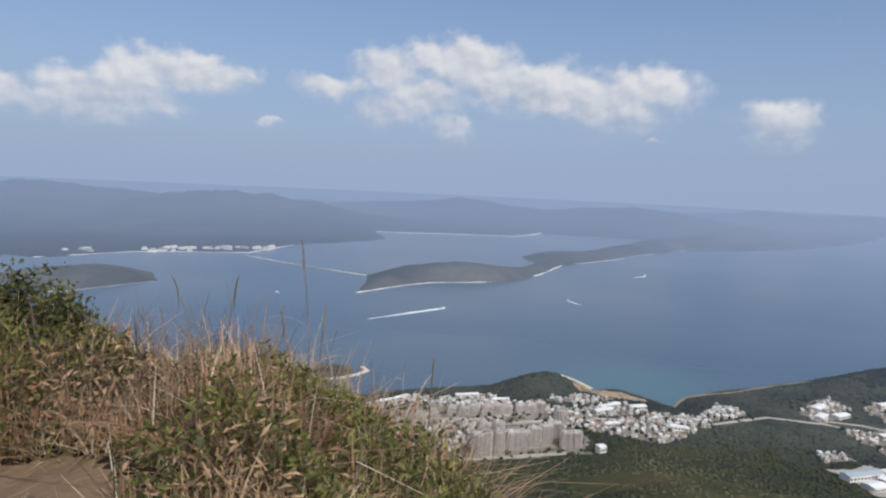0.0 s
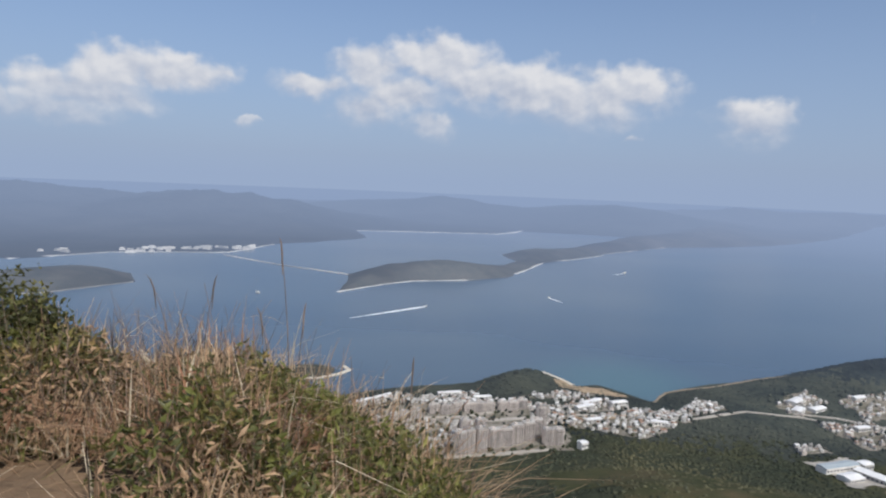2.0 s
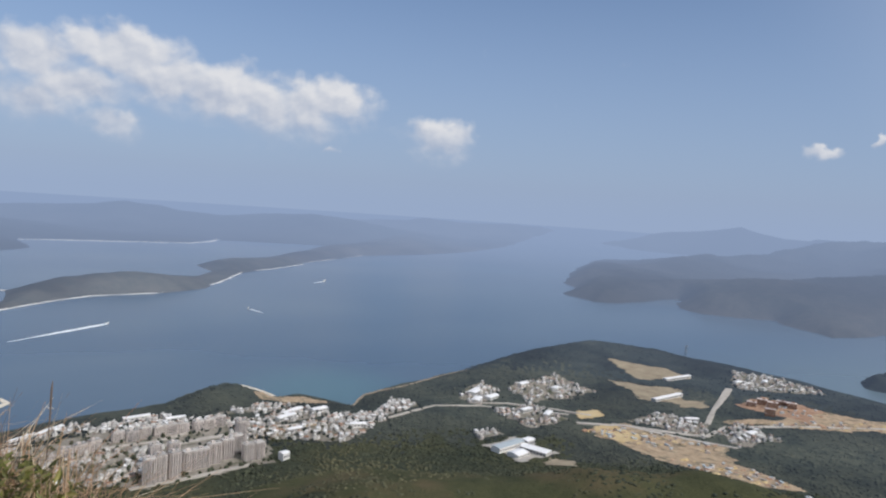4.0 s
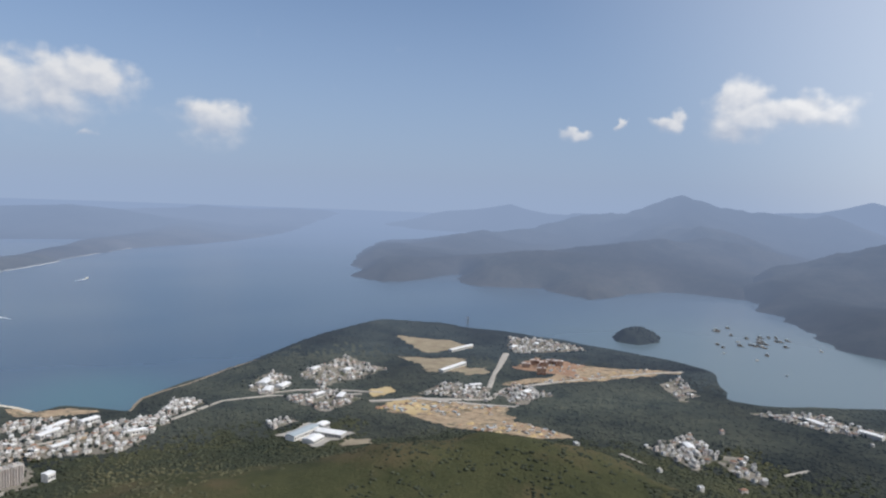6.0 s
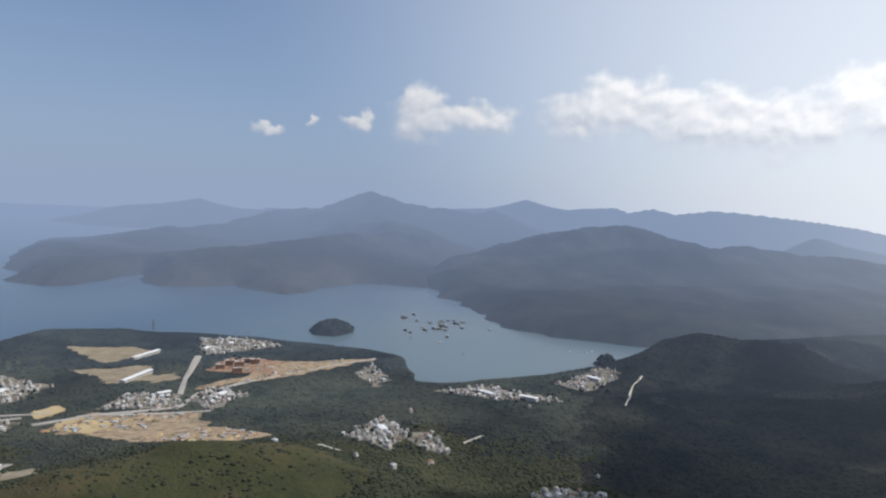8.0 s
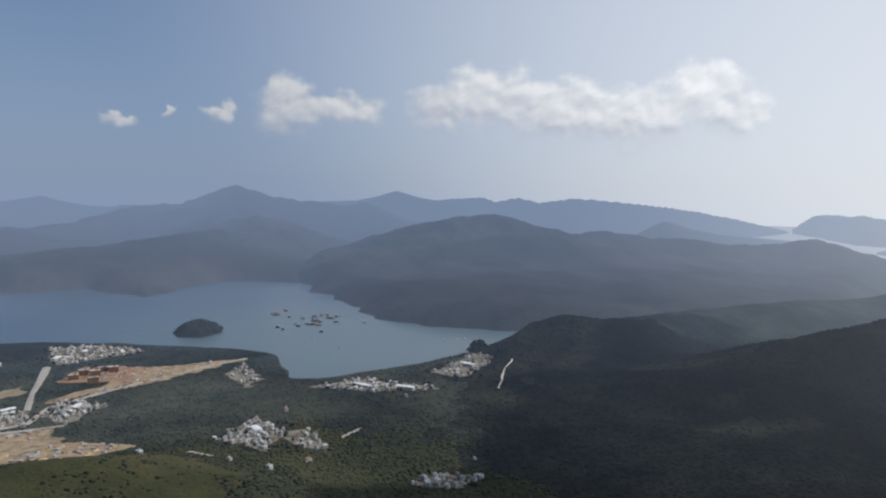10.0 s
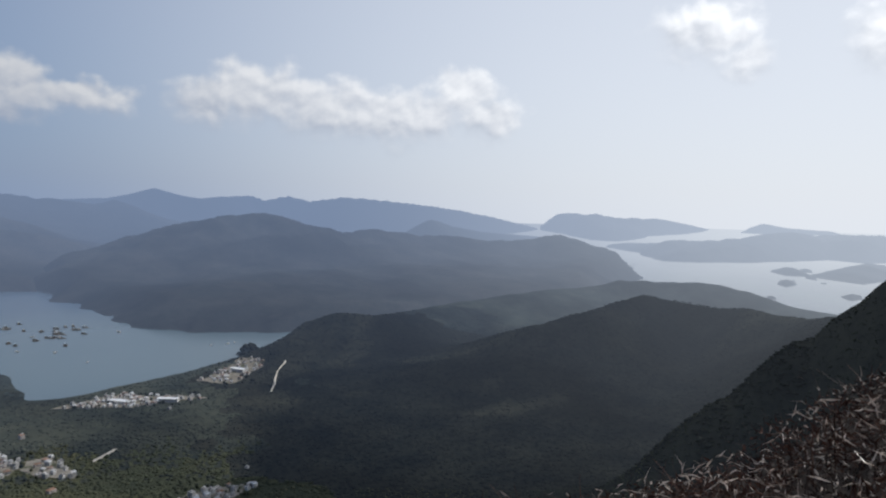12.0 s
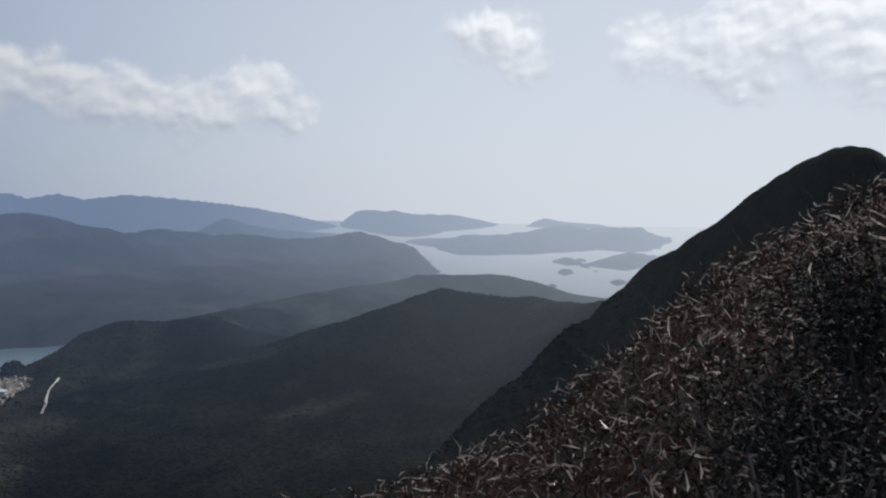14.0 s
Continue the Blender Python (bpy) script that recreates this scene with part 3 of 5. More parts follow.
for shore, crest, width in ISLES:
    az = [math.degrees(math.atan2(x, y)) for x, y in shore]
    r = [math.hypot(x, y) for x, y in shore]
    tagged(polar_sheet("far_island", np.arange(min(az) - 2, max(az) + 2, step * 0.6), rings(min(r) * 0.97, min(4940, max(r) * 1.03), 1.003), land(shore, [(crest, width, 1.7)], width * 0.4, 1 if width < 150 else 9), HAZED_SOUTH, lift=True),
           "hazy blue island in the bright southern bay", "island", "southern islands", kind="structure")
# a wooded islet in the inlet, and a knob of rock at its end
for shore, crest, width in (([(936, 572), (905, 545), (912, 512), (960, 505), (1004, 545), (985, 580)], [(930, 555, 15), (965, 530, 14)], 40), ([(925, 112), (940, 95), (965, 100), (960, 122), (938, 128)], [(938, 108, 13), (950, 110, 11)], 16)):
    tagged(polar_sheet("islet", np.arange(50, 90, 0.12), rings(850, 1200, 1.003), land(shore, [(crest, width, 2.0)], 14, 1), WOODS_HAZIER), "small round dark wooded islet in the inlet", "islet", kind="structure")


# ---- ways to build things ----
def part(name, bm, mat, parent=None, label=""):
    """Links a bmesh as one mesh object, under a thing or under a part."""
    me = bpy.data.meshes.new(name)
    bm.to_mesh(me), bm.free()
    me.materials.append(mat)
    ob = new(name, me)
    ob.parent = parent
    return tagged(ob, label)


def empty(name, label, category, group="", m=None):
    ob = tagged(new(name), label, category, group)
    ob.empty_display_size = 0.5
    if m is not None:
        ob.matrix_basis = m
    return ob


def boxes(*items, bevel=0.0):
    """A bmesh of boxes (x, y, z of the base's centre, width, depth, height)."""
    bm = bmesh.new()
    for x, y, z, w, d, h in items:
        bmesh.ops.create_cube(bm, size=1, matrix=Matrix.Translation((x, y, z + h / 2)) @ Matrix.Diagonal((w, d, h, 1)))
    if bevel:
        bmesh.ops.bevel(bm, geom=bm.edges[:], offset=bevel, segments=1, affect="EDGES")
    return bm


def inside_any(x, y, polys, margin=0.0):
    hit = np.zeros(x.shape, bool)
    for p in polys:
        hit |= shore_distance(x, y, list(p)) > -margin
    return hit


def raw_mesh(name, verts, faces, mat, smooth=False):
    """A mesh of equal polygons from arrays."""
    me = bpy.data.meshes.new(name)
    k = faces.shape[1]
    me.vertices.add(len(verts)), me.loops.add(faces.size), me.polygons.add(len(faces))
    me.vertices.foreach_set("co", np.ascontiguousarray(verts, np.float32).ravel())
    me.loops.foreach_set("vertex_index", np.ascontiguousarray(faces, np.int32).ravel())
    me.polygons.foreach_set("loop_start", np.arange(0, faces.size, k, dtype=np.int32))
    me.polygons.foreach_set("use_smooth", np.full(len(faces), smooth))
    me.update(calc_edges=True)
    me.materials.append(mat)
    return new(name, me)


def draped(name, corners, mat, lift=0.3, cell=2.0, ragged=2.0):
    """A sheet of other ground that lies on the ground, with an uneven edge."""
    c = np.array(corners, float)
    lo, hi = c.min(0) - 3, c.max(0) + 3
    gx, gy = np.meshgrid(np.arange(lo[0], hi[0] + cell, cell), np.arange(lo[1], hi[1] + cell, cell), indexing="ij")
    keep = shore_distance(gx, gy, [tuple(p) for p in corners]) + ragged * rough_noise(gx, gy, 14, 3) > 0
    gz = ground_height(gx, gy) + lift
    ny = gx.shape[1]
    i, j = np.nonzero(keep[:-1, :-1])
    a = i * ny + j
    faces = np.stack([a, a + ny, a + ny + 1, a + 1], 1)
    used, back = np.unique(faces, return_inverse=True)
    verts = np.stack([gx.ravel(), gy.ravel(), gz.ravel()], 1)[used]
    return raw_mesh(name, verts, back.reshape(-1, 4), mat)


def strip(name, line, width, mat, z=None, lift=0.35, pieces=6, wobble=0.0):
    """A road, bank or beach of some width along a line; it lies on the ground, or at height z."""
    pts = []
    for (ax, ay), (bx, by) in zip(line, line[1:]):
        for k in range(pieces):
            t = k / pieces
            pts.append((ax + t * (bx - ax), ay + t * (by - ay)))
    pts.append(line[-1])
    p = np.array(pts, float)
    if wobble:
        p[:, 0] += wobble * rough_noise(p[:, 0], p[:, 1], 60, 3)
        p[:, 1] += wobble * rough_noise(p[:, 1] + 90, p[:, 0], 60, 3)
    d = np.gradient(p, axis=0)
    n = np.stack([-d[:, 1], d[:, 0]], 1) / np.maximum(np.hypot(d[:, 0], d[:, 1]), 1e-6)[:, None]
    w = width / 2 * (1 + 0.45 * rough_noise(p[:, 0], p[:, 1], 30, 2))[:, None]
    left, right = p + n * w, p - n * w
    bm = bmesh.new()
    rows = []
    for l, c, r in zip(left, p, right):
        row = []
        for q, up in ((l, 0.0), (c, 0.25), (r, 0.0)):
            h = (ground_at(*q) + lift if z is None else z + float(sea_level(*q))) + up
            row += [bm.verts.new((q[0], q[1], h))]
        row = [bm.verts.new((l[0], l[1], row[0].co.z - 1.0))] + row + [bm.verts.new((r[0], r[1], row[2].co.z - 1.0))]
        rows.append(row)
    for a, b in zip(rows, rows[1:]):
        for k in range(4):
            bm.faces.new((a[k], b[k], b[k + 1], a[k + 1]))
    bmesh.ops.recalc_face_normals(bm, faces=bm.faces[:])
    return part(name, bm, mat)


EARTH = surface("bare_earth", [(0.24, 0.17, 0.11), (0.46, 0.36, 0.25), (0.15, 0.13, 0.09)], 0.16, 0.95, 0.4, 0.6)
PATH_EARTH = surface("trodden_path", [(0.175, 0.115, 0.068), (0.255, 0.175, 0.11), (0.13, 0.09, 0.058)], 2.2, 0.95, 0.5, 20.0)
RED_EARTH = surface("red_earth", [(0.24, 0.14, 0.095), (0.37, 0.25, 0.17)], 0.12, 0.95, 0.4, 0.6)
OCHRE = surface("ochre_earth", [(0.40, 0.29, 0.14), (0.50, 0.40, 0.24)], 0.06, 0.95, 0.3, 0.6)
STUBBLE = surface("dry_field", [(0.21, 0.17, 0.12), (0.34, 0.29, 0.21)], 0.06, 0.95, 0.2, 0.5)
CONCRETE = surface("pale_concrete", [(0.30, 0.28, 0.25), (0.44, 0.41, 0.37)], 0.08, 0.85, 0.1, 0.8)
SAND = surface("pale_shore_rock", [(0.5, 0.46, 0.38), (0.68, 0.63, 0.54)], 0.05, 0.9, 0.3, 0.4)
BANK = surface("brown_shore_rock", [(0.17, 0.14, 0.11), (0.28, 0.24, 0.19)], 0.08, 0.95, 0.3, 0.5)
FAR_SAND = hazed_surface("far_pale_shore", (0.5, 0.48, 0.44), (0.66, 0.64, 0.6), 0.03)
WHITE_WALL = surface("white_render", [(0.46, 0.45, 0.43), (0.62, 0.61, 0.59)], 0.3, 0.8, 0.05, 2.0, spread=0.35)
PINK_WALL = surface("pinkish_tile_wall", [(0.44, 0.39, 0.36), (0.56, 0.51, 0.48)], 0.3, 0.75, 0.05, 2.0, spread=0.2)
GREY_WALL = surface("grey_render", [(0.36, 0.36, 0.36), (0.46, 0.46, 0.45)], 0.3, 0.85, 0.05, 2.0, spread=0.2)
ROOF_GREY = surface("weathered_flat_roof", [(0.26, 0.25, 0.24), (0.46, 0.45, 0.43)], 0.5, 0.9, 0.1, 2.0, spread=0.35)
ROOF_TILE = surface("brown_roof_tile", [(0.22, 0.13, 0.09), (0.32, 0.2, 0.14)], 0.5, 0.85, 0.1, 2.0, spread=0.25)
ROOF_WHITE = surface("white_sheet_roof", [(0.66, 0.67, 0.68), (0.8, 0.8, 0.8)], 0.2, 0.55, 0.03, 2.0)
ROOF_BLUE = surface("blue_grey_sheet_roof", [(0.30, 0.36, 0.40), (0.40, 0.45, 0.48)], 0.2, 0.5, 0.03, 2.0)
GLASS = surface("dark_window_glass", [(0.05, 0.06, 0.08), (0.10, 0.11, 0.13)], 0.4, 0.2, specular=0.6)
TIMBER = surface("grey_raft_timber", [(0.10, 0.09, 0.08), (0.2, 0.18, 0.16)], 0.4, 0.9, 0.1, 2.0)
STEEL = surface("dull_steel", [(0.18, 0.18, 0.19), (0.28, 0.27, 0.27)], 0.6, 0.5, metal=0.6)
FOAM = surface("white_wake_foam", [(0.62, 0.66, 0.70), (0.85, 0.87, 0.88)], 0.08, 0.7)

YARD = surface("village_ground", [(0.15, 0.135, 0.11), (0.29, 0.265, 0.23), (0.075, 0.08, 0.05)], 0.14, 0.95, 0.2, 0.6)

# ---- open ground between the woods ----
FIELDS = [
    ("earthworks", [(136, 690), (150, 690), (158, 668), (190, 660), (200, 640), (165, 645), (140, 660)], EARTH, "bare tan earth above the small bay", "earthworks"),
    ("field", [(634, 735), (686, 683), (682, 630), (600, 638)], STUBBLE, "dry tan field near the cape", "field"),
    ("field", [(558, 645), (617, 593), (585, 548), (539, 558)], STUBBLE, "dry tan field beside a white shed", "field"),
    ("field", [(575, 550), (623, 550), (591, 522), (552, 528)], STUBBLE, "small bare brown field", "field"),
    ("earthworks", [(631, 522), (703, 544), (716, 480), (658, 452)], RED_EARTH, "red cut slope of a building site", "earthworks"),
    ("earthworks", [(559, 480), (640, 470), (706, 478), (793, 392), (800, 378), (641, 432)], EARTH, "long tan strip of levelled earth", "earthworks"),
    ("earthworks", [(404, 498), (452, 498), (506, 420), (475, 385), (480, 321), (437, 330), (415, 410)], EARTH, "wide tan building site with heaps of earth", "earthworks"),
    ("field", [(406, 494), (435, 502), (454, 465), (414, 452)], OCHRE, "ochre yellow bare ground", "field"),
    ("field", [(298, 414), (322, 431), (340, 418), (315, 400)], STUBBLE, "small brown field among trees", "field"),
    ("field", [(430, 539), (464, 554), (448, 525), (424, 523)], OCHRE, "small ochre clearing", "field"),
    ("earthworks", [(112, 556), (150, 572), (188, 586), (192, 578), (150, 560), (118, 548)], EARTH, "tan earth strip along the shore road", "earthworks"),
    ("lawn", [(289, 481), (326, 493), (336, 446), (296, 431)], CONCRETE, "pale concrete yard round the white halls", "yard"),
]
GRASSY = [[(120, 400), (235, 392), (330, 345), (395, 300), (415, 240), (400, 190), (330, 190), (250, 270), (120, 330)], [(90, 440), (190, 430), (240, 400), (150, 380), (90, 400)]]
for corners in GRASSY:
    tagged(draped("grass_slope", corners, GRASSLAND, lift=0.35, cell=3.0, ragged=22.0), "olive green rough grass on a low spur", "grassland", kind="structure")
tagged(draped("footpath", [(-2.6, 3.1), (-1.85, 3.4), (-1.25, 2.95), (-1.15, 2.4), (-1.4, 1.9), (-2.3, 2.3)], PATH_EARTH, lift=0.03, cell=0.06, ragged=0.15), "bare trodden tan earth path", "path", kind="structure")
for name, corners, mat, label, category in FIELDS:
    tagged(draped(name, corners, mat, lift=0.62 if mat in (OCHRE, RED_EARTH) else 0.48, ragged=9.0), label, category, kind="structure")
ROADS = [
    ([(543, 478), (594, 516), (658, 558), (690, 580)], 7), ([(443, 503), (511, 450), (557, 467), (647, 442), (725, 416), (800, 388)], 5), ([(411, 516), (457, 492), (490, 446), (515, 417)], 5),
    ([(-30, 520), (30, 545), (90, 562), (130, 575)], 7), ([(-40, 545), (40, 560), (90, 590), (130, 600)], 5), ([(130, 575), (190, 575), (240, 575), (300, 600), (345, 590), (420, 540)], 4),
    ([(20, 470), (60, 480), (100, 492)], 4), ([(469, 273), (462, 258), (456, 246)], 4), ([(343, 600), (380, 590), (415, 560), (440, 530)], 4), ([(541, 177), (567, 168)], 3)]
for line, width in ROADS:
    tagged(strip("road", line, width, CONCRETE, lift=0.7), "pale concrete road through the coastal plain", "road", kind="structure")
tagged(strip("road", [(735, 61), (790, 60), (850, 56)], 1.9, SAND, lift=0.6, wobble=10), "pale bare track cut down a wooded hillside", "track", kind="structure")

# pale shores, dam and breakwaters
SHORES = [
    ("breakwater", [(-150, 655), (-118, 665), (-97, 673), (-80, 688), (-72, 703), (-80, 718)], 4.0, SAND, "curved pale stone breakwater of a small harbour"),
    ("dam", [(-490, 1690), (-320, 1540), (-153, 1425)], 8.0, DAM_STONE, "long straight stone dam across the bay"),
    ("shore", [(-148, 1200), (-84, 1290), (-21, 1362), (96, 1408), (187, 1480)], 4.5, FAR_SAND, "pale rocky shore of the island"),
    ("shore", [(210, 1530), (271, 1663), (317, 1790), (420, 1890), (542, 2038)], 5.0, FAR_SAND, "pale rocky shore of the far island"),
    ("shore", [(234, 1950), (292, 1966), (412, 2085)], 12.0, FAR_SAND, "pale beach at the reservoir"),
    ("shore", [(-260, 2664), (299, 2764), (380, 2880), (461, 3080), (1155, 3506)], 22.0, FAR_SAND, "thin pale line of the far reservoir shore"),
    ("shore", [(1180, 3330), (1211, 3320), (1444, 3460)], 18.0, FAR_SAND, "thin pale line of the far shore"),
    ("shore", [(-498, 1732), (-480, 1800), (-432, 1990)], 9.0, FAR_SAND, "pale sea wall at the end of the dam"),
    ("shore", [(-884, 1470), (-747, 1655), (-677, 1690), (-495, 1745)], 9.0, FAR_SAND, "pale built-up far shore"),
    ("shore", [(544, 2070), (700, 2240), (867, 2420)], 5.0, DAM_STONE, "faint pale edge of the long low land"),
    ("shore", [(226, 628), (248, 661), (319, 695), (405, 733), (531, 805), (691, 855)], 2.6, BANK, "pale brown rocky bank under the wooded cape"),
    ("shore", [(103, 1590), (140, 1640)], 10.0, FAR_SAND, "small pale beach"),
    ("shore", [(132, 722), (150, 694), (158, 674)], 5.0, SAND, "pale rocks at the foot of the hillock"),
    ("shore", [(-640, 1060), (-598, 1086), (-515, 1226)], 3.5, DAM_STONE, "pale edge of the flat island"),
]
for name, line, width, mat, label in SHORES:
    tagged(strip(name, line, width, mat, z=0.9, wobble=1.5 if mat is SAND else 5), label, name, kind="structure")

# ---- houses ----
def house_model(w, d, h, wall, roof, gable=False):
    """A small village house: walls, roof with its parapet or gable, a stair hut, windows and a balcony."""
    home = empty("village_house", "white three-storey village house with a flat roof", "house")
    part("wall", boxes((0, 0, -1.5, w, d, h + 1.5)), wall, home)
    if gable:
        bm = bmesh.new()
        bmesh.ops.create_cone(bm, segments=4, cap_ends=True, radius1=0.78, radius2=0.16, depth=1, matrix=Matrix.Translation((0, 0, h + 0.45)) @ Matrix.Diagonal((w, d, 0.9, 1)) @ Matrix.Rotation(radians(45), 4, "Z"))
        part("roof", bm, roof, home, "low brown hipped roof")
    else:
        t = 0.14
        deck = part("roof", boxes((0, 0, h, w + 0.2, d + 0.2, 0.12), (0, d / 2, h + 0.12, w + 0.2, t, 0.3), (0, -d / 2, h + 0.12, w + 0.2, t, 0.3), (w / 2, 0, h + 0.12, t, d - t, 0.3), (-w / 2, 0, h + 0.12, t, d - t, 0.3)), roof, home)
        part("roof_hut", boxes((w * 0.2, d * 0.18, h + 0.12, w * 0.42, d * 0.42, 0.85), bevel=0.03), wall, deck)
    rows = max(2, round(h / 1.1))
    for k in range(rows):
        z = 0.35 + k * h / rows
        part("window", boxes((-w * 0.22, -d / 2 - 0.01, z, w * 0.26, 0.06, 0.5)), GLASS, home)
        part("window", boxes((-w / 2 - 0.01, d * 0.1, z, 0.06, d * 0.3, 0.5)), GLASS, home)
    for k in range(1, rows):
        part("balcony", boxes((w * 0.22, -d / 2 - 0.22, k * h / rows - 0.05, w * 0.4, 0.44, 0.32)), wall, home)
    return home


MODELS = [house_model(3.6, 3.6, 3.4, WHITE_WALL, ROOF_GREY), house_model(4.4, 3.4, 3.0, PINK_WALL, ROOF_GREY), house_model(3.4, 4.0, 3.6, WHITE_WALL, ROOF_WHITE),
          house_model(4.2, 3.6, 2.4, GREY_WALL, ROOF_TILE, True), house_model(3.2, 3.2, 2.6, WHITE_WALL, ROOF_GREY), house_model(5.4, 3.4, 2.6, PINK_WALL, ROOF_TILE, True)]
HOUSE_LABELS = ["white three-storey village house with a flat roof", "pinkish tiled village house with a grey flat roof", "tall white village house with a pale flat roof",
                "grey village house with a brown hipped roof", "small white village house with a flat roof", "wide beige house with a brown hipped roof"]
for m, l in zip(MODELS, HOUSE_LABELS):
    tagged(m, l, "house", "village houses")
VILLAGES_WEST = [
    ([(-59, 585), (-18, 627), (-5, 612), (-52, 571)], 17), ([(0, 613), (53, 629), (63, 612), (6, 594)], 22), ([(131, 600), (173, 632), (194, 600), (133, 577)], 26), ([(114, 553), (179, 583), (238, 570), (181, 520)], 62),
    ([(236, 591), (270, 637), (285, 605), (243, 581)], 26), ([(337, 620), (383, 655), (391, 627), (343, 590)], 24), ([(300, 515), (323, 523), (317, 506), (295, 498)], 9), ([(-31, 487), (28, 514), (30, 492), (0, 478)], 26), ([(-39, 534), (0, 556), (18, 545), (-20, 522)], 8)]
VILLAGES_EAST = [
    ([(775, 648), (821, 605), (803, 525), (694, 574)], 75), ([(470, 503), (517, 522), (540, 476), (508, 447)], 34), ([(533, 454), (582, 472), (575, 421), (515, 418)], 34), ([(406, 638), (498, 671), (504, 602), (404, 582)], 56),
    ([(351, 571), (404, 582), (409, 526), (358, 515)], 34), ([(510, 276), (571, 266), (545, 226), (492, 222)], 44), ([(711, 370), (768, 376), (708, 326), (670, 322)], 16), ([(690, 262), (741, 222), (716, 118), (688, 190)], 52),
    ([(785, 146), (879, 111), (855, 76), (763, 108)], 30), ([(536, 229), (559, 212), (501, 170), (505, 196)], 12), ([(453, 104), (482, 76), (483, 49), (455, 66)], 15)]
TOWN = [([(100, 545), (135, 552), (140, 600), (98, 598)], 34), ([(-40, 505), (30, 515), (50, 545), (-30, 545)], 24), ([(180, 560), (236, 572), (240, 590), (190, 600)], 26), ([(96, 618), (132, 640), (180, 640), (135, 612)], 20), ([(-20, 590), (90, 600), (92, 612), (-10, 605)], 22)]
VILLAGES_WEST = VILLAGES_WEST + TOWN
for corners, count in VILLAGES_WEST + VILLAGES_EAST:
    tagged(draped("village_ground", corners, YARD, lift=0.38, ragged=9.0), "grey-brown bare ground and lanes between village houses", "ground", kind="structure")
tagged(draped("village_ground", [(-60, 500), (25, 470), (120, 490), (120, 560), (98, 600), (0, 600), (-60, 560)], YARD, lift=0.2, ragged=12.0), "paved ground and lawns round the apartment blocks", "ground", kind="structure")
rng = random.Random(11)
HOUSE_SPOTS = []
TOWER_SPOTS = [(59, 495), (68, 499), (77, 505), (87, 512), (95, 521), (100, 530), (101, 504), (109, 505), (32, 476), (39, 481), (48, 484), (37, 502), (49, 502)]


def scatter(corners, count, gap):
    """Spots inside a quarter, kept apart from one another and from the towers."""
    c = np.array(corners, float)
    lo, hi = c.min(0), c.max(0)
    got = 0
    for _ in range(count * 30):
        x, y = rng.uniform(lo[0], hi[0]), rng.uniform(lo[1], hi[1])
        if shore_distance(np.array([x]), np.array([y]), [tuple(p) for p in corners])[0] < 0:
            continue
        if any((x - a) ** 2 + (y - b) ** 2 < gap * gap for a, b in HOUSE_SPOTS) or any((x - a) ** 2 + (y - b) ** 2 < 64 for a, b in TOWER_SPOTS):
            continue
        HOUSE_SPOTS.append((x, y))
        got += 1
        if got == count:
            return


for corners, count in VILLAGES_WEST + VILLAGES_EAST:
    scatter(corners, round(count * 1.45), 3.7)
# scattered single houses in the valley
for _ in range(60):
    x, y = rng.uniform(420, 700), rng.uniform(60, 330)
    if min((x - a) ** 2 + (y - b) ** 2 for a, b in HOUSE_SPOTS) > 500 and rng.random() < 0.14:
        HOUSE_SPOTS.append((x, y))
HOUSE_SPOTS.sort(key=lambda p: math.hypot(*p))
used_models, joined_v, joined_m = set(), [], []
HOUSE_Z = ground_height(np.array([p[0] for p in HOUSE_SPOTS]), np.array([p[1] for p in HOUSE_SPOTS]))
for n_house, (x, y) in enumerate(HOUSE_SPOTS):
    k = rng.choices(range(6), (5, 3, 4, 2, 4, 1))[0]
    s = rng.uniform(0.62, 0.98)
    turn = math.degrees(math.atan2(-x, y)) * 0.5 + rng.uniform(-25, 25)
    m = pose(x, y, HOUSE_Z[n_house], 0, 0, turn)
    if k not in used_models:
        used_models.add(k)
        MODELS[k].matrix_basis = m
    elif n_house < 300:
        ob = copy_thing(MODELS[k], m)
        ob.scale = (s, s * rng.uniform(0.9, 1.2), s * rng.uniform(0.8, 1.2))
    else:
        w, d, h = (3.6, 4.4, 3.4, 4.2, 3.2, 5.4)[k] * s, rng.uniform(3.2, 4.4) * s, rng.uniform(2.2, 3.8) * s
        for cx, cy, cz, bw, bd, bh, mat in ((0, 0, -1.5, w, d, h + 1.5, rng.choice((0, 0, 1, 3))), (0, 0, h, w + 0.25, d + 0.25, 0.25, rng.choice((2, 2, 4, 5))), (w * 0.2, d * 0.2, h + 0.25, w * 0.4, d * 0.4, 0.8, 0),
                                            (-w * 0.2, -d / 2, 0.4, w * 0.25, 0.1, 0.6, 6), (-w * 0.2, -d / 2, 1.5, w * 0.25, 0.1, 0.6, 6), (-w / 2, 0, 0.5, 0.1, d * 0.3, 0.6, 6), (-w / 2, 0, 1.6, 0.1, d * 0.3, 0.6, 6)):
            joined_v.append(m @ Matrix.Translation((cx, cy, cz + bh / 2)) @ Matrix.Diagonal((bw, bd, bh, 1)))
            joined_m.append(mat)
corners = np.array([(x, y, z, 1) for x in (-0.5, 0.5) for y in (-0.5, 0.5) for z in (-0.5, 0.5)])
sides = np.array([(0, 1, 3, 2), (4, 6, 7, 5), (0, 4, 5, 1), (2, 3, 7, 6), (1, 5, 7, 3), (0, 2, 6, 4)])
verts = np.concatenate([(np.array(m) @ corners.T).T[:, :3] for m in joined_v])
faces = np.concatenate([sides + 8 * k for k in range(len(joined_v))])
village = raw_mesh("village_houses", verts, faces, WHITE_WALL)
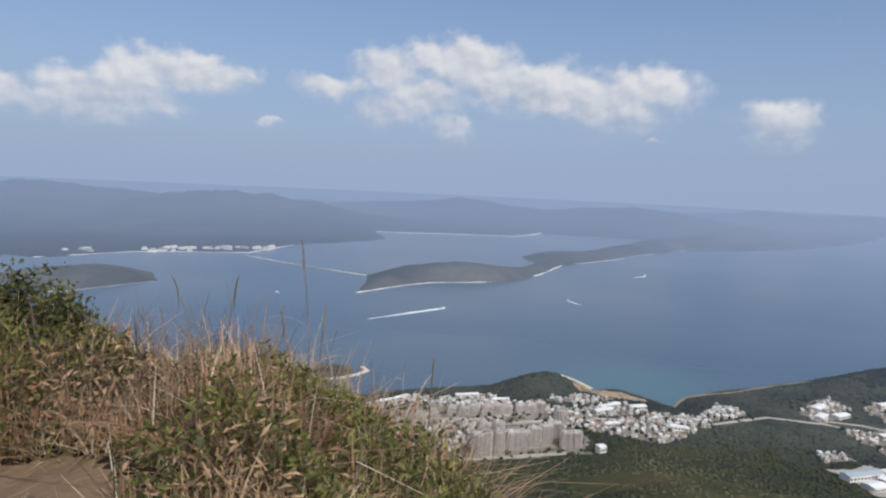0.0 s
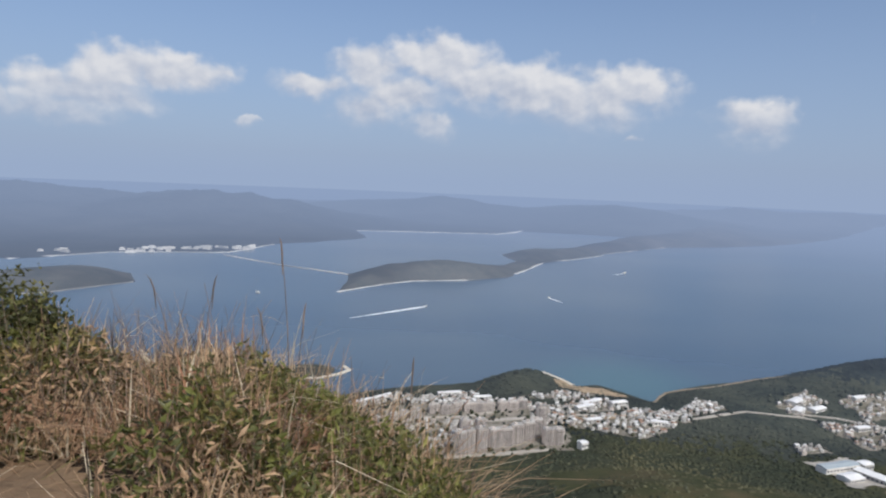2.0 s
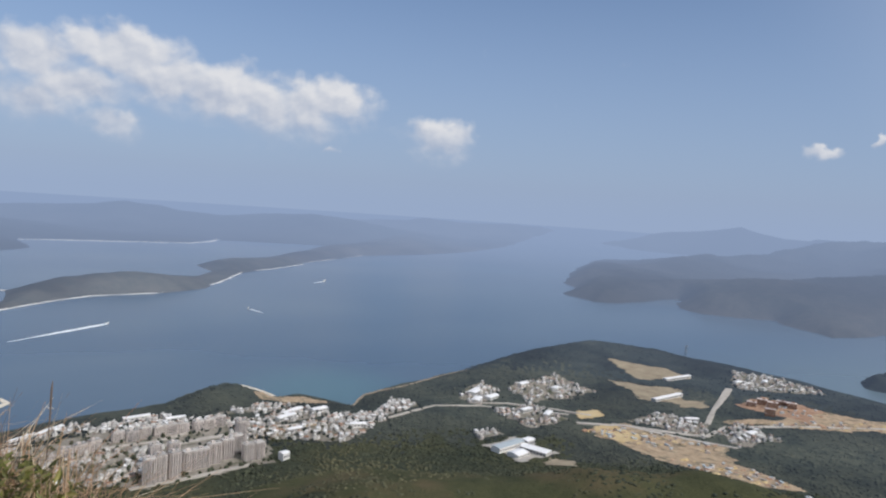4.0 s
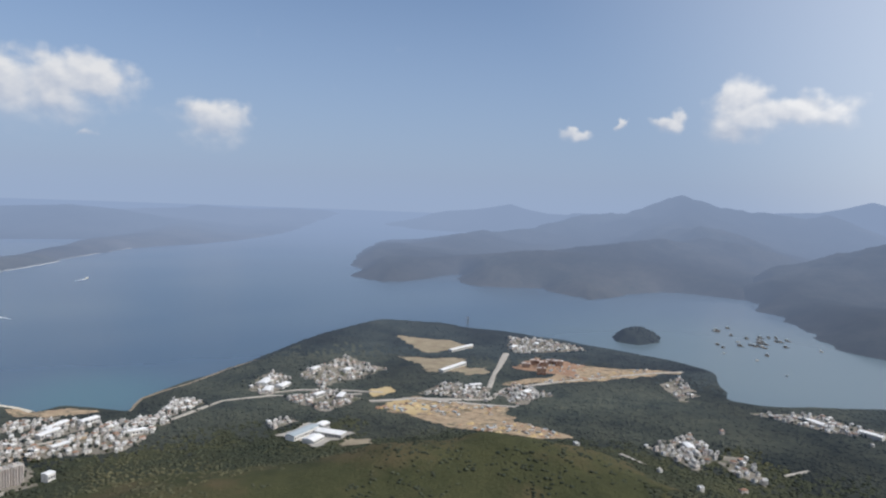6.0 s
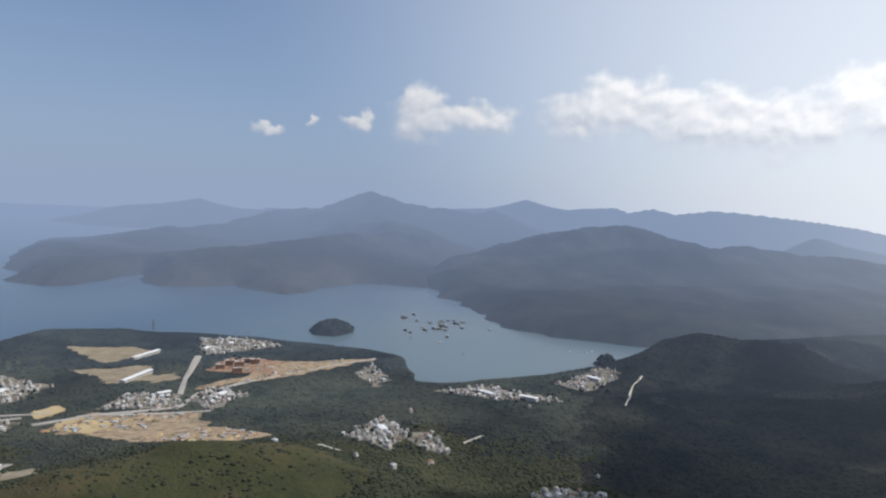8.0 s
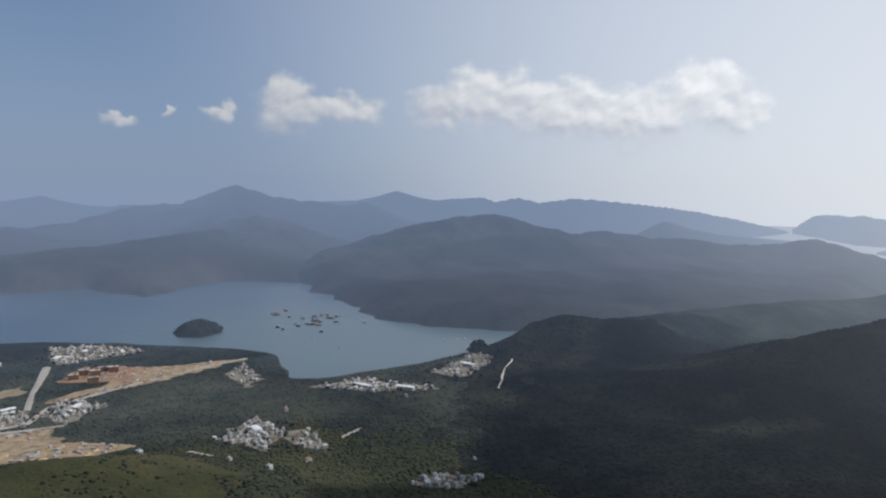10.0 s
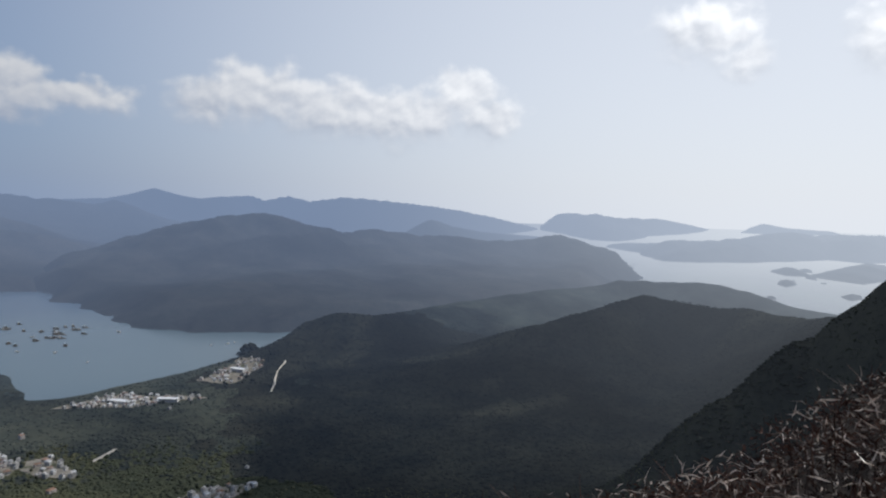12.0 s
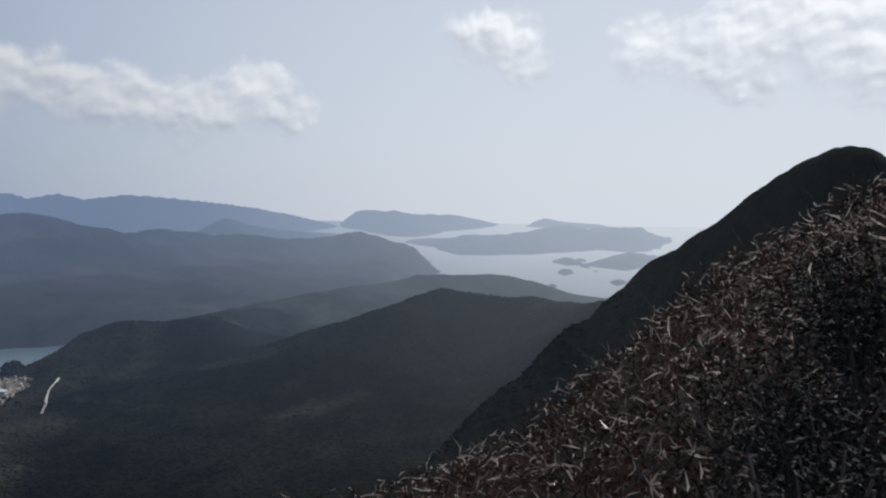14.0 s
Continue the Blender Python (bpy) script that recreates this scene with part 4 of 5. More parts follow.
for mat in (PINK_WALL, ROOF_GREY, GREY_WALL, ROOF_TILE, ROOF_WHITE, GLASS):
    village.data.materials.append(mat)
village.data.polygons.foreach_set("material_index", np.repeat(joined_m, 6).astype(np.int32))
tagged(village, "crowded white and grey village houses farther along the shore", "houses", kind="stuff")


# ---- apartment towers ----
def tower_model(w, d, h, bays, label):
    """A tower block with projecting bays, dark window strips between them, a parapet and lift huts."""
    block = empty("apartment_tower", label, "apartment block")
    part("wall", boxes((0, 0, -2, w, d, h + 2)), PINK_WALL, block)
    for k in range(bays):
        x = (k + 0.5) / bays * w - w / 2
        for side in (-1, 1):
            bay = part("bay", boxes((x, side * (d / 2 + 0.35), 0, w / bays * 0.52, 0.9, h - 0.4), bevel=0.04), PINK_WALL, block)
            part("window_strip", boxes((x - w / bays * 0.12, side * (d / 2 + 0.80), 0.6, w / bays * 0.14, 0.08, h - 1.6)), GLASS, bay)
        part("recess", boxes((x + w / bays * 0.5 - 0.12, -d / 2 - 0.03, 0.4, 0.3, 0.1, h - 1)), GLASS, block)
    for k in range(2):
        y = (k + 0.5) / 2 * d - d / 2
        for side in (-1, 1):
            part("bay", boxes((side * (w / 2 + 0.3), y, 0, 0.8, d * 0.26, h - 0.4), bevel=0.04), PINK_WALL, block)
    storeys = int(h / 1.15)
    for k in range(1, storeys, 2):
        part("storey_band", boxes((0, 0, k * h / storeys, w + 0.12, d + 0.12, 0.14)), GREY_WALL, block)
    deck = part("roof", boxes((0, 0, h, w + 0.3, d + 0.3, 0.35)), ROOF_GREY, block)
    part("lift_hut", boxes((-w * 0.15, 0, h + 0.35, w * 0.3, d * 0.4, 1.3), bevel=0.05), PINK_WALL, deck)
    part("water_tank", boxes((w * 0.25, 0, h + 0.35, w * 0.16, d * 0.3, 0.8), bevel=0.05), GREY_WALL, deck)
    return block


HIGH = tower_model(6.8, 6.2, 18.5, 4, "tall pinkish apartment tower with projecting bays")
SLAB = tower_model(8.6, 5.6, 14.5, 5, "long pinkish apartment block with vertical bays")
LOW = tower_model(8.0, 4.6, 8.6, 5, "mid-rise pale apartment block on the plain")
first = set()
for model, spots, s, group in ((HIGH, [(32, 476), (39, 481), (48, 484), (37, 502), (49, 502)], 1.0, "towers in a cluster"), (HIGH, [(100, 530)], 1.22, "towers in a cluster"), (HIGH, [(101, 504), (109, 505)], 0.72, "towers in a cluster"),
                               (SLAB, [(59, 495), (68, 499), (77, 505), (87, 512), (95, 521)], 1.0, "row of apartment blocks"),
                               (LOW, [(15, 567), (25, 566), (34, 572), (45, 575), (54, 577), (63, 579), (75, 581), (84, 583), (93, 587), (-30, 527), (-19, 539), (-10, 546), (-1, 551), (-54, 544)], 1.0, "mid-rise blocks")):
    for x, y in spots:
        m = pose(x, y, ground_at(x, y), 0, 0, math.degrees(math.atan2(-x, y)) + rng.uniform(8, 30))
        if model in first:
            block = copy_thing(model, m)
        else:
            block, first = model, first | {model}
            block.matrix_basis = m
        tagged(block, group=group)
        block.scale = (1, 1, s * rng.uniform(0.95, 1.05))

# ---- halls and long sheds ----
def hall(x, y, w, d, h, turn, roof, label, ribs=6):
    ob = empty("hall", label, "building", "", pose(x, y, ground_at(x, y) + 0.2, 0, 0, turn))
    part("wall", boxes((0, 0, -1.5, w, d, h + 1.5)), WHITE_WALL, ob)
    bm = bmesh.new()
    ring = [(-w / 2 - 0.3, -d / 2 - 0.3, h), (w / 2 + 0.3, -d / 2 - 0.3, h), (w / 2 + 0.3, d / 2 + 0.3, h), (-w / 2 - 0.3, d / 2 + 0.3, h)]
    a = [bm.verts.new(p) for p in ring]
    b = [bm.verts.new((-w / 2 - 0.3, 0, h + d * 0.1)), bm.verts.new((w / 2 + 0.3, 0, h + d * 0.1))]
    for f in ((a[0], a[1], b[1], b[0]), (a[2], a[3], b[0], b[1]), (a[3], a[0], b[0]), (a[1], a[2], b[1]), (a[3], a[2], a[1], a[0])):
        bm.faces.new(f)
    part("roof", bm, roof, ob)
    for k in range(ribs):
        part("window", boxes(((k + 0.5) / ribs * w - w / 2, -d / 2 - 0.02, h * 0.35, w / ribs * 0.6, 0.08, h * 0.35)), GLASS, ob)
    return ob


hall(306, 470, 32, 9, 4.5, 18, ROOF_BLUE, "long white hall with a blue-grey roof", 10)
hall(321, 452, 24, 10, 4.0, -62, ROOF_WHITE, "white flat hall with a bright sheet roof", 8)
hall(303, 450, 14, 11, 3.2, 20, ROOF_WHITE, "low white hall in a concrete yard", 5)
hall(328, 474, 10, 8, 5.0, 20, ROOF_WHITE, "tall white annexe beside the halls", 4)
hall(658, 633, 50, 6, 3.0, 8, ROOF_WHITE, "long low white greenhouse shed beside a field", 12)
hall(573, 563, 53, 6, 3.0, 13, ROOF_WHITE, "long low white greenhouse shed at the wood's edge", 12)
hall(126, 496, 6, 6, 5.5, 25, ROOF_WHITE, "single white house above the towers", 3)
for x, y, w, d, turn in ((362, 628, 22, 9, 40), (372, 610, 18, 8, 30), (352, 606, 16, 8, 45), (160, 610, 24, 6, 35), (150, 592, 20, 6, 30), (186, 612, 16, 7, 20), (430, 640, 14, 7, 20), (462, 622, 12, 6, 35), (382, 560, 14, 6, 15), (396, 542, 16, 6, 40), (724, 596, 14, 6, 10), (764, 588, 12, 6, 30), (536, 492, 13, 6, -20), (562, 442, 12, 6, 10), (704, 206, 18, 7, 70), (706, 160, 20, 7, 80), (820, 108, 18, 7, 60), (540, 252, 13, 6, 45), (150, 560, 14, 5, 20), (205, 556, 14, 5, -10), (60, 610, 16, 5, 10), (-35, 605, 30, 4, 45), (-50, 588, 22, 4, 42), (30, 622, 22, 5, 15)):
    hall(x, y, w, d, rng.uniform(2.6, 4.0), turn, ROOF_WHITE, "low white hall among the village houses", 5)

# heaps, huts and machines of the building sites
heap_spots = [((404, 498), (506, 420), 120), ((430, 400), (480, 330), 90), ((560, 478), (760, 410), 60), ((640, 520), (705, 470), 40)]
for (ax, ay), (bx, by), count in heap_spots:
    for _ in range(count):
        t = rng.random()
        x, y = ax + t * (bx - ax) + rng.uniform(-28, 28), ay + t * (by - ay) + rng.uniform(-12, 12)
        if inside_any(np.array([x]), np.array([y]), [f[1] for f in FIELDS])[0]:
            if rng.random() < 0.5:
                bm = bmesh.new()
                s = rng.uniform(1.2, 3.6)
                bmesh.ops.create_icosphere(bm, subdivisions=2, radius=1)
                for v in bm.verts:
                    v.co = Vector((v.co.x * s * 1.5, v.co.y * s, v.co.z * s * 0.5)) * (0.75 + 0.5 * noise.noise(v.co * 1.7 + Vector((x, y, 0))))
                ob = part("earth_mound", bm, rng.choice((EARTH, RED_EARTH, OCHRE)))
                ob.location = (x, y, ground_at(x, y) + 0.35)
                tagged(ob, "rough heap of tan earth on a building site", "heap", "earth heaps")
            else:
                ob = empty("site_hut", "small pale site hut on bare earth", "hut", "site huts", pose(x, y, ground_at(x, y) + 0.3, 0, 0, rng.uniform(0, 180)))
                part("wall", boxes((0, 0, -0.5, rng.uniform(2, 5), 1.8, 1.9), bevel=0.05), rng.choice((GREY_WALL, WHITE_WALL, PINK_WALL)), ob)
                part("roof", boxes((0, 0, 1.4, rng.uniform(2.4, 5.2), 2.1, 0.15)), rng.choice((ROOF_GREY, ROOF_BLUE, ROOF_TILE)), ob)

# far white buildings on the built-up shore beyond the dam
for k in range(34):
    t = rng.random()
    x, y = -880 + 430 * t + rng.uniform(-30, 30), 1560 + 250 * t + rng.uniform(5, 75)
    w = rng.uniform(9, 22)
    ob = empty("far_building", "far white low building beyond the dam", "building", "far shore buildings", pose(x, y, 2, 0, 0, rng.uniform(-30, 30)))
    part("wall", boxes((0, 0, -2, w, 9, rng.uniform(6, 9))), FAR_SAND, ob)
    part("roof", boxes((0, 0, 6.5, w * 0.7, 8, 1.2)), FAR_SAND, ob)
for x, y in ((2129, 849), (2100, 815), (2085, 800), (2110, 830)):
    ob = empty("far_building", "far white house in a wooded valley", "building", "houses across the inlet", pose(x, y, 14, 0, 0, 40))
    part("wall", boxes((0, 0, -12, 16, 9, 19)), FAR_SAND, ob)
    part("roof", boxes((0, 0, 7, 17, 10, 0.8)), FAR_SAND, ob)
for x, y in ((1262, 342), (1187, 306), (1202, 318), (1255, 350)):
    ob = empty("far_building", "small white hut on the shore across the inlet", "building", "houses across the inlet", pose(x, y, 2.5, 0, 0, 35))
    part("wall", boxes((0, 0, -3, 5, 4, 6)), WHITE_WALL, ob)
    part("roof", boxes((0, 0, 3, 5.4, 4.4, 0.5)), ROOF_GREY, ob)


# ---- on the water ----
def boat(x, y, s, turn, label, wake=0.0):
    ob = empty("boat", label, "boat", "boats in the bay", pose(x, y, 0.0, 0, 0, turn))
    bm = bmesh.new()
    sections = [(-0.5, 0.8, 0.0), (-0.15, 1.0, 0.0), (0.25, 0.8, 0.06), (0.5, 0.02, 0.22)]
    rows = []
    for u, w, up in sections:
        rows.append([bm.verts.new((side * w * 0.16 * s * k, u * s, z * s)) for side, k, z in ((-1, 1, 0.14 + up), (-1, 0.75, -0.02), (1, 0.75, -0.02), (1, 1, 0.14 + up))])
    for a, b in zip(rows, rows[1:]):
        for k in range(4):
            bm.faces.new((a[k], a[(k + 1) % 4], b[(k + 1) % 4], b[k]))
    bm.faces.new(rows[0][::-1]), bm.faces.new(rows[-1])
    bmesh.ops.recalc_face_normals(bm, faces=bm.faces[:])
    part("hull", bm, WHITE_WALL, ob)
    cabin = part("cabin", boxes((0, -0.08 * s, 0.12 * s, 0.2 * s, 0.34 * s, 0.16 * s), bevel=0.02 * s), WHITE_WALL, ob)
    part("window", boxes((0, -0.08 * s, 0.19 * s, 0.21 * s, 0.26 * s, 0.05 * s)), GLASS, cabin)
    return ob


def wake(line, width):
    (ax, ay), (bx, by) = line
    bm = bmesh.new()
    n = Vector((ay - by, bx - ax, 0)).normalized()
    rows = []
    for k in range(25):
        t = k / 24
        c = Vector((ax + t * (bx - ax), ay + t * (by - ay), 0.12))
        w = width * (0.06 + 0.36 * min(1, t * 1.6)) * rng.uniform(0.75, 1.2)
        rows.append((bm.verts.new(c + n * w), bm.verts.new(c + Vector((0, 0, 0.15))), bm.verts.new(c - n * w)))
    for a, b in zip(rows, rows[1:]):
        bm.faces.new((a[0], b[0], b[1], a[1])), bm.faces.new((a[1], b[1], b[2], a[2]))
    return tagged(part("boat_wake", bm, FOAM), "long white foaming wake behind a boat", "wake", kind="structure")


boat(8, 1088, 7, -43, "small white motor boat with a long wake")
wake(((-102, 974), (6, 1086)), 11)
boat(231, 1217, 9, 160, "small white motor boat under way")
wake(((248, 1172), (232, 1214)), 5)
boat(488, 1624, 13, -45, "white motor boat under way far out")
wake(((450, 1588), (486, 1621)), 8)
boat(-279, 1164, 9, 60, "small white boat at anchor")
boat(-37, 680, 5, 80, "small white boat off the harbour")
for x, y in ((1109, 325), (1013, 149), (1003, 170), (967, 409), (1020, 140), (1069, 432), (960, 360), (900, 300)):
    boat(x, y, rng.uniform(5, 8), rng.uniform(0, 360), "small white boat moored in the inlet")
for k in range(26):
    x, y = 1085 + rng.gauss(0, 45), 405 + rng.gauss(0, 30)
    if k > 21:
        x, y = 1150 + rng.uniform(-60, 60), 500 + rng.uniform(-40, 60)
    w, d = rng.uniform(9, 17), rng.uniform(4, 8)
    ob = empty("fish_raft", "grey timber fish raft with a small hut", "fish raft", "fish rafts in the inlet", pose(x, y, 0.1, 0, 0, 35 + rng.uniform(-15, 15)))
    for i in range(4):
        part("beam", boxes((0, (i / 3 - 0.5) * d, 0, w, 0.5, 0.4)), TIMBER, ob)
    for i in range(5):
        part("beam", boxes(((i / 4 - 0.5) * w, 0, 0.05, 0.5, d, 0.4)), TIMBER, ob)
    hut = part("hut", boxes((w * 0.3, 0, 0.4, w * 0.3, d * 0.5, 1.6), bevel=0.05), rng.choice((GREY_WALL, TIMBER, WHITE_WALL)), ob)
    part("hut_roof", boxes((w * 0.3, 0, 2.0, w * 0.34, d * 0.6, 0.2)), rng.choice((ROOF_BLUE, ROOF_GREY)), hut)

# half-built blocks on the red earth
CLAY = surface("brown_scaffold_wall", [(0.20, 0.115, 0.08), (0.30, 0.18, 0.13)], 0.4, 0.9, 0.1, 2.0, spread=0.2)
for k, (x, y) in enumerate(((652, 516), (670, 517), (667, 501), (689, 507), (690, 495), (640, 483))):
    ob = empty("unfinished_block", "brown half-built housing block wrapped in scaffolding", "building", "half-built blocks", pose(x, y, ground_at(x, y) + 0.5, 0, 0, -52 + 4 * (k % 3)))
    h = 5.2 + 1.1 * (k % 3)
    part("wall", boxes((0, 0, -1.5, 10, 6, h + 1.5)), CLAY, ob)
    for i in range(4):
        part("pier", boxes((-4.2 + 2.8 * i, -3.15, 0, 0.7, 0.4, h), bevel=0.04), CLAY, ob)
    for i in range(3):
        part("floor_slab", boxes((0, 0, (i + 1) * h / 3 - 0.15, 10.5, 6.6, 0.22)), PINK_WALL, ob)
    part("roof_hut", boxes((1.5, 0.5, h + 0.07, 3, 2.4, 1.2), bevel=0.05), CLAY, ob)

# a lattice mast on the cape
mast = empty("mast", "dark steel lattice mast among trees on the cape", "mast", "", pose(819, 775, ground_at(819, 775)))
for sx in (-1, 1):
    for sy in (-1, 1):
        bm = bmesh.new()
        bmesh.ops.create_cone(bm, segments=6, cap_ends=True, radius1=0.35, radius2=0.2, depth=16, matrix=Matrix.Translation((sx * 1.1, sy * 1.1, 8)) @ Matrix.Rotation(radians(4 * sy), 4, "X") @ Matrix.Rotation(radians(-4 * sx), 4, "Y"))
        part("leg", bm, STEEL, mast)
for k in range(5):
    part("brace", boxes((0, 0, 1.5 + 3 * k, 2.6 - 0.35 * k, 2.6 - 0.35 * k, 0.25)), STEEL, mast)
part("platform", boxes((0, 0, 13.5, 4.2, 4.2, 0.6)), STEEL, mast)


# ---- woods ----
def ball(seed):
    """A lumpy low-sided clump: 12 points, 20 triangles."""
    g = (1 + 5 ** 0.5) / 2
    v = np.array([(-1, g, 0), (1, g, 0), (-1, -g, 0), (1, -g, 0), (0, -1, g), (0, 1, g), (0, -1, -g), (0, 1, -g), (g, 0, -1), (g, 0, 1), (-g, 0, -1), (-g, 0, 1)]) / math.hypot(1, g)
    f = np.array([(0, 11, 5), (0, 5, 1), (0, 1, 7), (0, 7, 10), (0, 10, 11), (1, 5, 9), (5, 11, 4), (11, 10, 2), (10, 7, 6), (7, 1, 8), (3, 9, 4), (3, 4, 2), (3, 2, 6), (3, 6, 8), (3, 8, 9), (4, 9, 5), (2, 4, 11), (6, 2, 10), (8, 6, 7), (9, 8, 1)])
    return v, f


def clumps(name, x, y, radius, squash, mat, seed, sink=0.3, base=None):
    """Many crowns of trees as one mass."""
    r = np.random.RandomState(seed)
    v, f = ball(seed)
    count = len(x)
    z = (ground_height(x, y) if base is None else base)
    a = r.rand(count) * 6.28
    lump = 1 + 0.55 * (r.rand(count, 12) - 0.5)
    p = v[None] * lump[..., None]
    ca, sa = np.cos(a)[:, None], np.sin(a)[:, None]
    px = (p[..., 0] * ca - p[..., 1] * sa) * radius[:, None] + x[:, None]
    py = (p[..., 0] * sa + p[..., 1] * ca) * radius[:, None] + y[:, None]
    pz = p[..., 2] * (radius * squash)[:, None] + (z + radius * squash * (1 - sink))[:, None]
    verts = np.stack([px, py, pz], -1).reshape(-1, 3)
    faces = (f[None] + 12 * np.arange(count)[:, None, None]).reshape(-1, 3)
    ob = raw_mesh(name, verts, faces, mat[0], smooth=True)
    for m in mat[1:]:
        ob.data.materials.append(m)
    if len(mat) > 1:
        ob.data.polygons.foreach_set("material_index", np.repeat(wood_band(x, y), 20).astype(np.int32))
    return ob


LEAFY = [CANOPY, WOODS_HAZED, WOODS_HAZIER, SHADED_FOREST]
CLEAR = [f[1] for f in FIELDS] + [v[0] for v in VILLAGES_WEST + VILLAGES_EAST] + [[(-60, 500), (25, 470), (120, 490), (120, 560), (98, 600), (0, 600), (-60, 560)]]


def wood_spots(count, lo, hi, az_lo, az_hi, seed):
    r = np.random.RandomState(seed)
    rad = np.sqrt(r.rand(count) * (hi ** 2 - lo ** 2) + lo ** 2)
    az = np.radians(az_lo + r.rand(count) * (az_hi - az_lo))
    x, y = rad * np.sin(az), rad * np.cos(az)
    inland = shore_distance(x, y, COAST)
    keep = (inland > 5) & ~inside_any(x, y, CLEAR, 1.0)
    grass = inside_any(x, y, GRASSY)
    keep &= ~grass | (rough_noise(x, y, 50, 3) > -0.08) & (r.rand(count) < 0.65)
    return x[keep], y[keep]


x, y = wood_spots(40000, 300, 640, -8, 128, 1)
x2, y2 = wood_spots(900, 640, 760, -14, -5, 44)
x, y = np.concatenate([x, x2]), np.concatenate([y, y2])
r = np.random.RandomState(21)
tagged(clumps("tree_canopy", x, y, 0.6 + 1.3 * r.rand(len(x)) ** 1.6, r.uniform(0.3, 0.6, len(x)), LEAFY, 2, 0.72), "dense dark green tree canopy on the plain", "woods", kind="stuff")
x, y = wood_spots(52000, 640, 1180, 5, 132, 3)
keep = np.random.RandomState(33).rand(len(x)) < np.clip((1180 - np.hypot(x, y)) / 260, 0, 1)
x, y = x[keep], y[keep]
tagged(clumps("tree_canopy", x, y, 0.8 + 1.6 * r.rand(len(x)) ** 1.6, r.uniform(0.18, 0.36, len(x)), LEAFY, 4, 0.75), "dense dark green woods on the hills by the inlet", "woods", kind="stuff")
x, y = wood_spots(34000, 150, 470, 92, 160, 5)
low = ground_height(x, y) < 165
x, y = x[low], y[low]
tagged(clumps("hillside_scrub", x, y, r.uniform(0.3, 0.8, len(x)), r.uniform(0.2, 0.45, len(x)), [CANOPY], 6, 0.75), "dark scrub on the steep mountain ridge", "scrub", kind="stuff")
# trees among the houses
spots = []
for corners, count in VILLAGES_WEST + VILLAGES_EAST:
    c = np.array(corners, float)
    lo, hi = c.min(0), c.max(0)
    for _ in range(count):
        px, py = rng.uniform(lo[0], hi[0]), rng.uniform(lo[1], hi[1])
        spots.append((px, py))
for _ in range(420):
    spots.append((rng.uniform(-60, 120), rng.uniform(470, 605)))
spots = [p for p in spots if all((p[0] - a) ** 2 + (p[1] - b) ** 2 > 36 for a, b in TOWER_SPOTS)]
px, py = np.array(spots).T
tagged(clumps("village_trees", px, py, r.uniform(0.8, 2.0, len(px)), r.uniform(0.8, 1.3, len(px)), LEAFY, 7), "small green trees between village houses", "trees", kind="stuff")
for cx, cy, n, spread, rad in ((955, 540, 420, 32, 3.4), (945, 110, 90, 14, 3.0)):
    a, d = r.rand(n) * 6.28, np.sqrt(r.rand(n)) * spread
    px, py = cx + d * np.cos(a) * 1.2, cy + d * np.sin(a)
    bz = (14 if n > 100 else 11) * (1 - (d / spread) ** 2)
    tagged(clumps("islet_trees", px, py, r.uniform(1.5, rad, n), np.ones(n), LEAFY, 8, base=bz), "dark green trees covering the islet", "trees", kind="stuff")

# an unseen cumulus, added high in the south to keep the sun off the southern valley
WHITE_CLOUD = surface("cloud_white", [(0.86, 0.87, 0.88), (0.92, 0.92, 0.92)], 0.01, 1.0, specular=0.0)
q = np.random.RandomState(71)
a, d = q.rand(240) * 6.283, np.sqrt(q.rand(240))
edge = 1 + 0.22 * np.sin(3 * a + 1) + 0.12 * np.sin(7 * a)
cloud = clumps("cloud", 1090 + 470 * d * edge * np.cos(a), -1290 + 300 * d * edge * np.sin(a), q.uniform(28, 72, 240), q.uniform(0.5, 0.9, 240), [WHITE_CLOUD], 72, base=1100 + 60 * (1 - d * d))
tagged(cloud, "broad white cumulus cloud, unseen, added to shade the southern hills", "cloud", kind="stuff")

# ---- plants of the hilltop ----
DRY = surface("dry_grass", [(0.31, 0.195, 0.115), (0.50, 0.36, 0.23), (0.28, 0.14, 0.085)], 2.5, 0.8, spread=0.45, through_light=0.3)
STRAW = surface("pale_straw", [(0.50, 0.41, 0.29), (0.64, 0.56, 0.43)], 4.0, 0.75, spread=0.3, through_light=0.25)
LEAF = surface("shrub_leaf", [(0.095, 0.105, 0.028), (0.185, 0.190, 0.052), (0.24, 0.165, 0.07)], 1.8, 0.55, spread=0.5, through_light=0.3)
DARK_LEAF = surface("dark_shrub_leaf", [(0.042, 0.046, 0.020), (0.090, 0.094, 0.032), (0.18, 0.165, 0.05)], 3.0, 0.55, spread=0.5, through_light=0.2)
TWIG = surface("grey_brown_twig", [(0.10, 0.07, 0.05), (0.2, 0.15, 0.12)], 5.0, 0.9, spread=0.4)
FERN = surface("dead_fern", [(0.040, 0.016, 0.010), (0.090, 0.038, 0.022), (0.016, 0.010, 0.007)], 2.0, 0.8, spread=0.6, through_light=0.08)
# sun glints on the dead fern are put into this bright pale colour
PALE_FERN = surface("bleached_fern", [(0.26, 0.18, 0.14), (0.70, 0.62, 0.54)], 3.0, 0.3, spread=0.5, through_light=0.4)


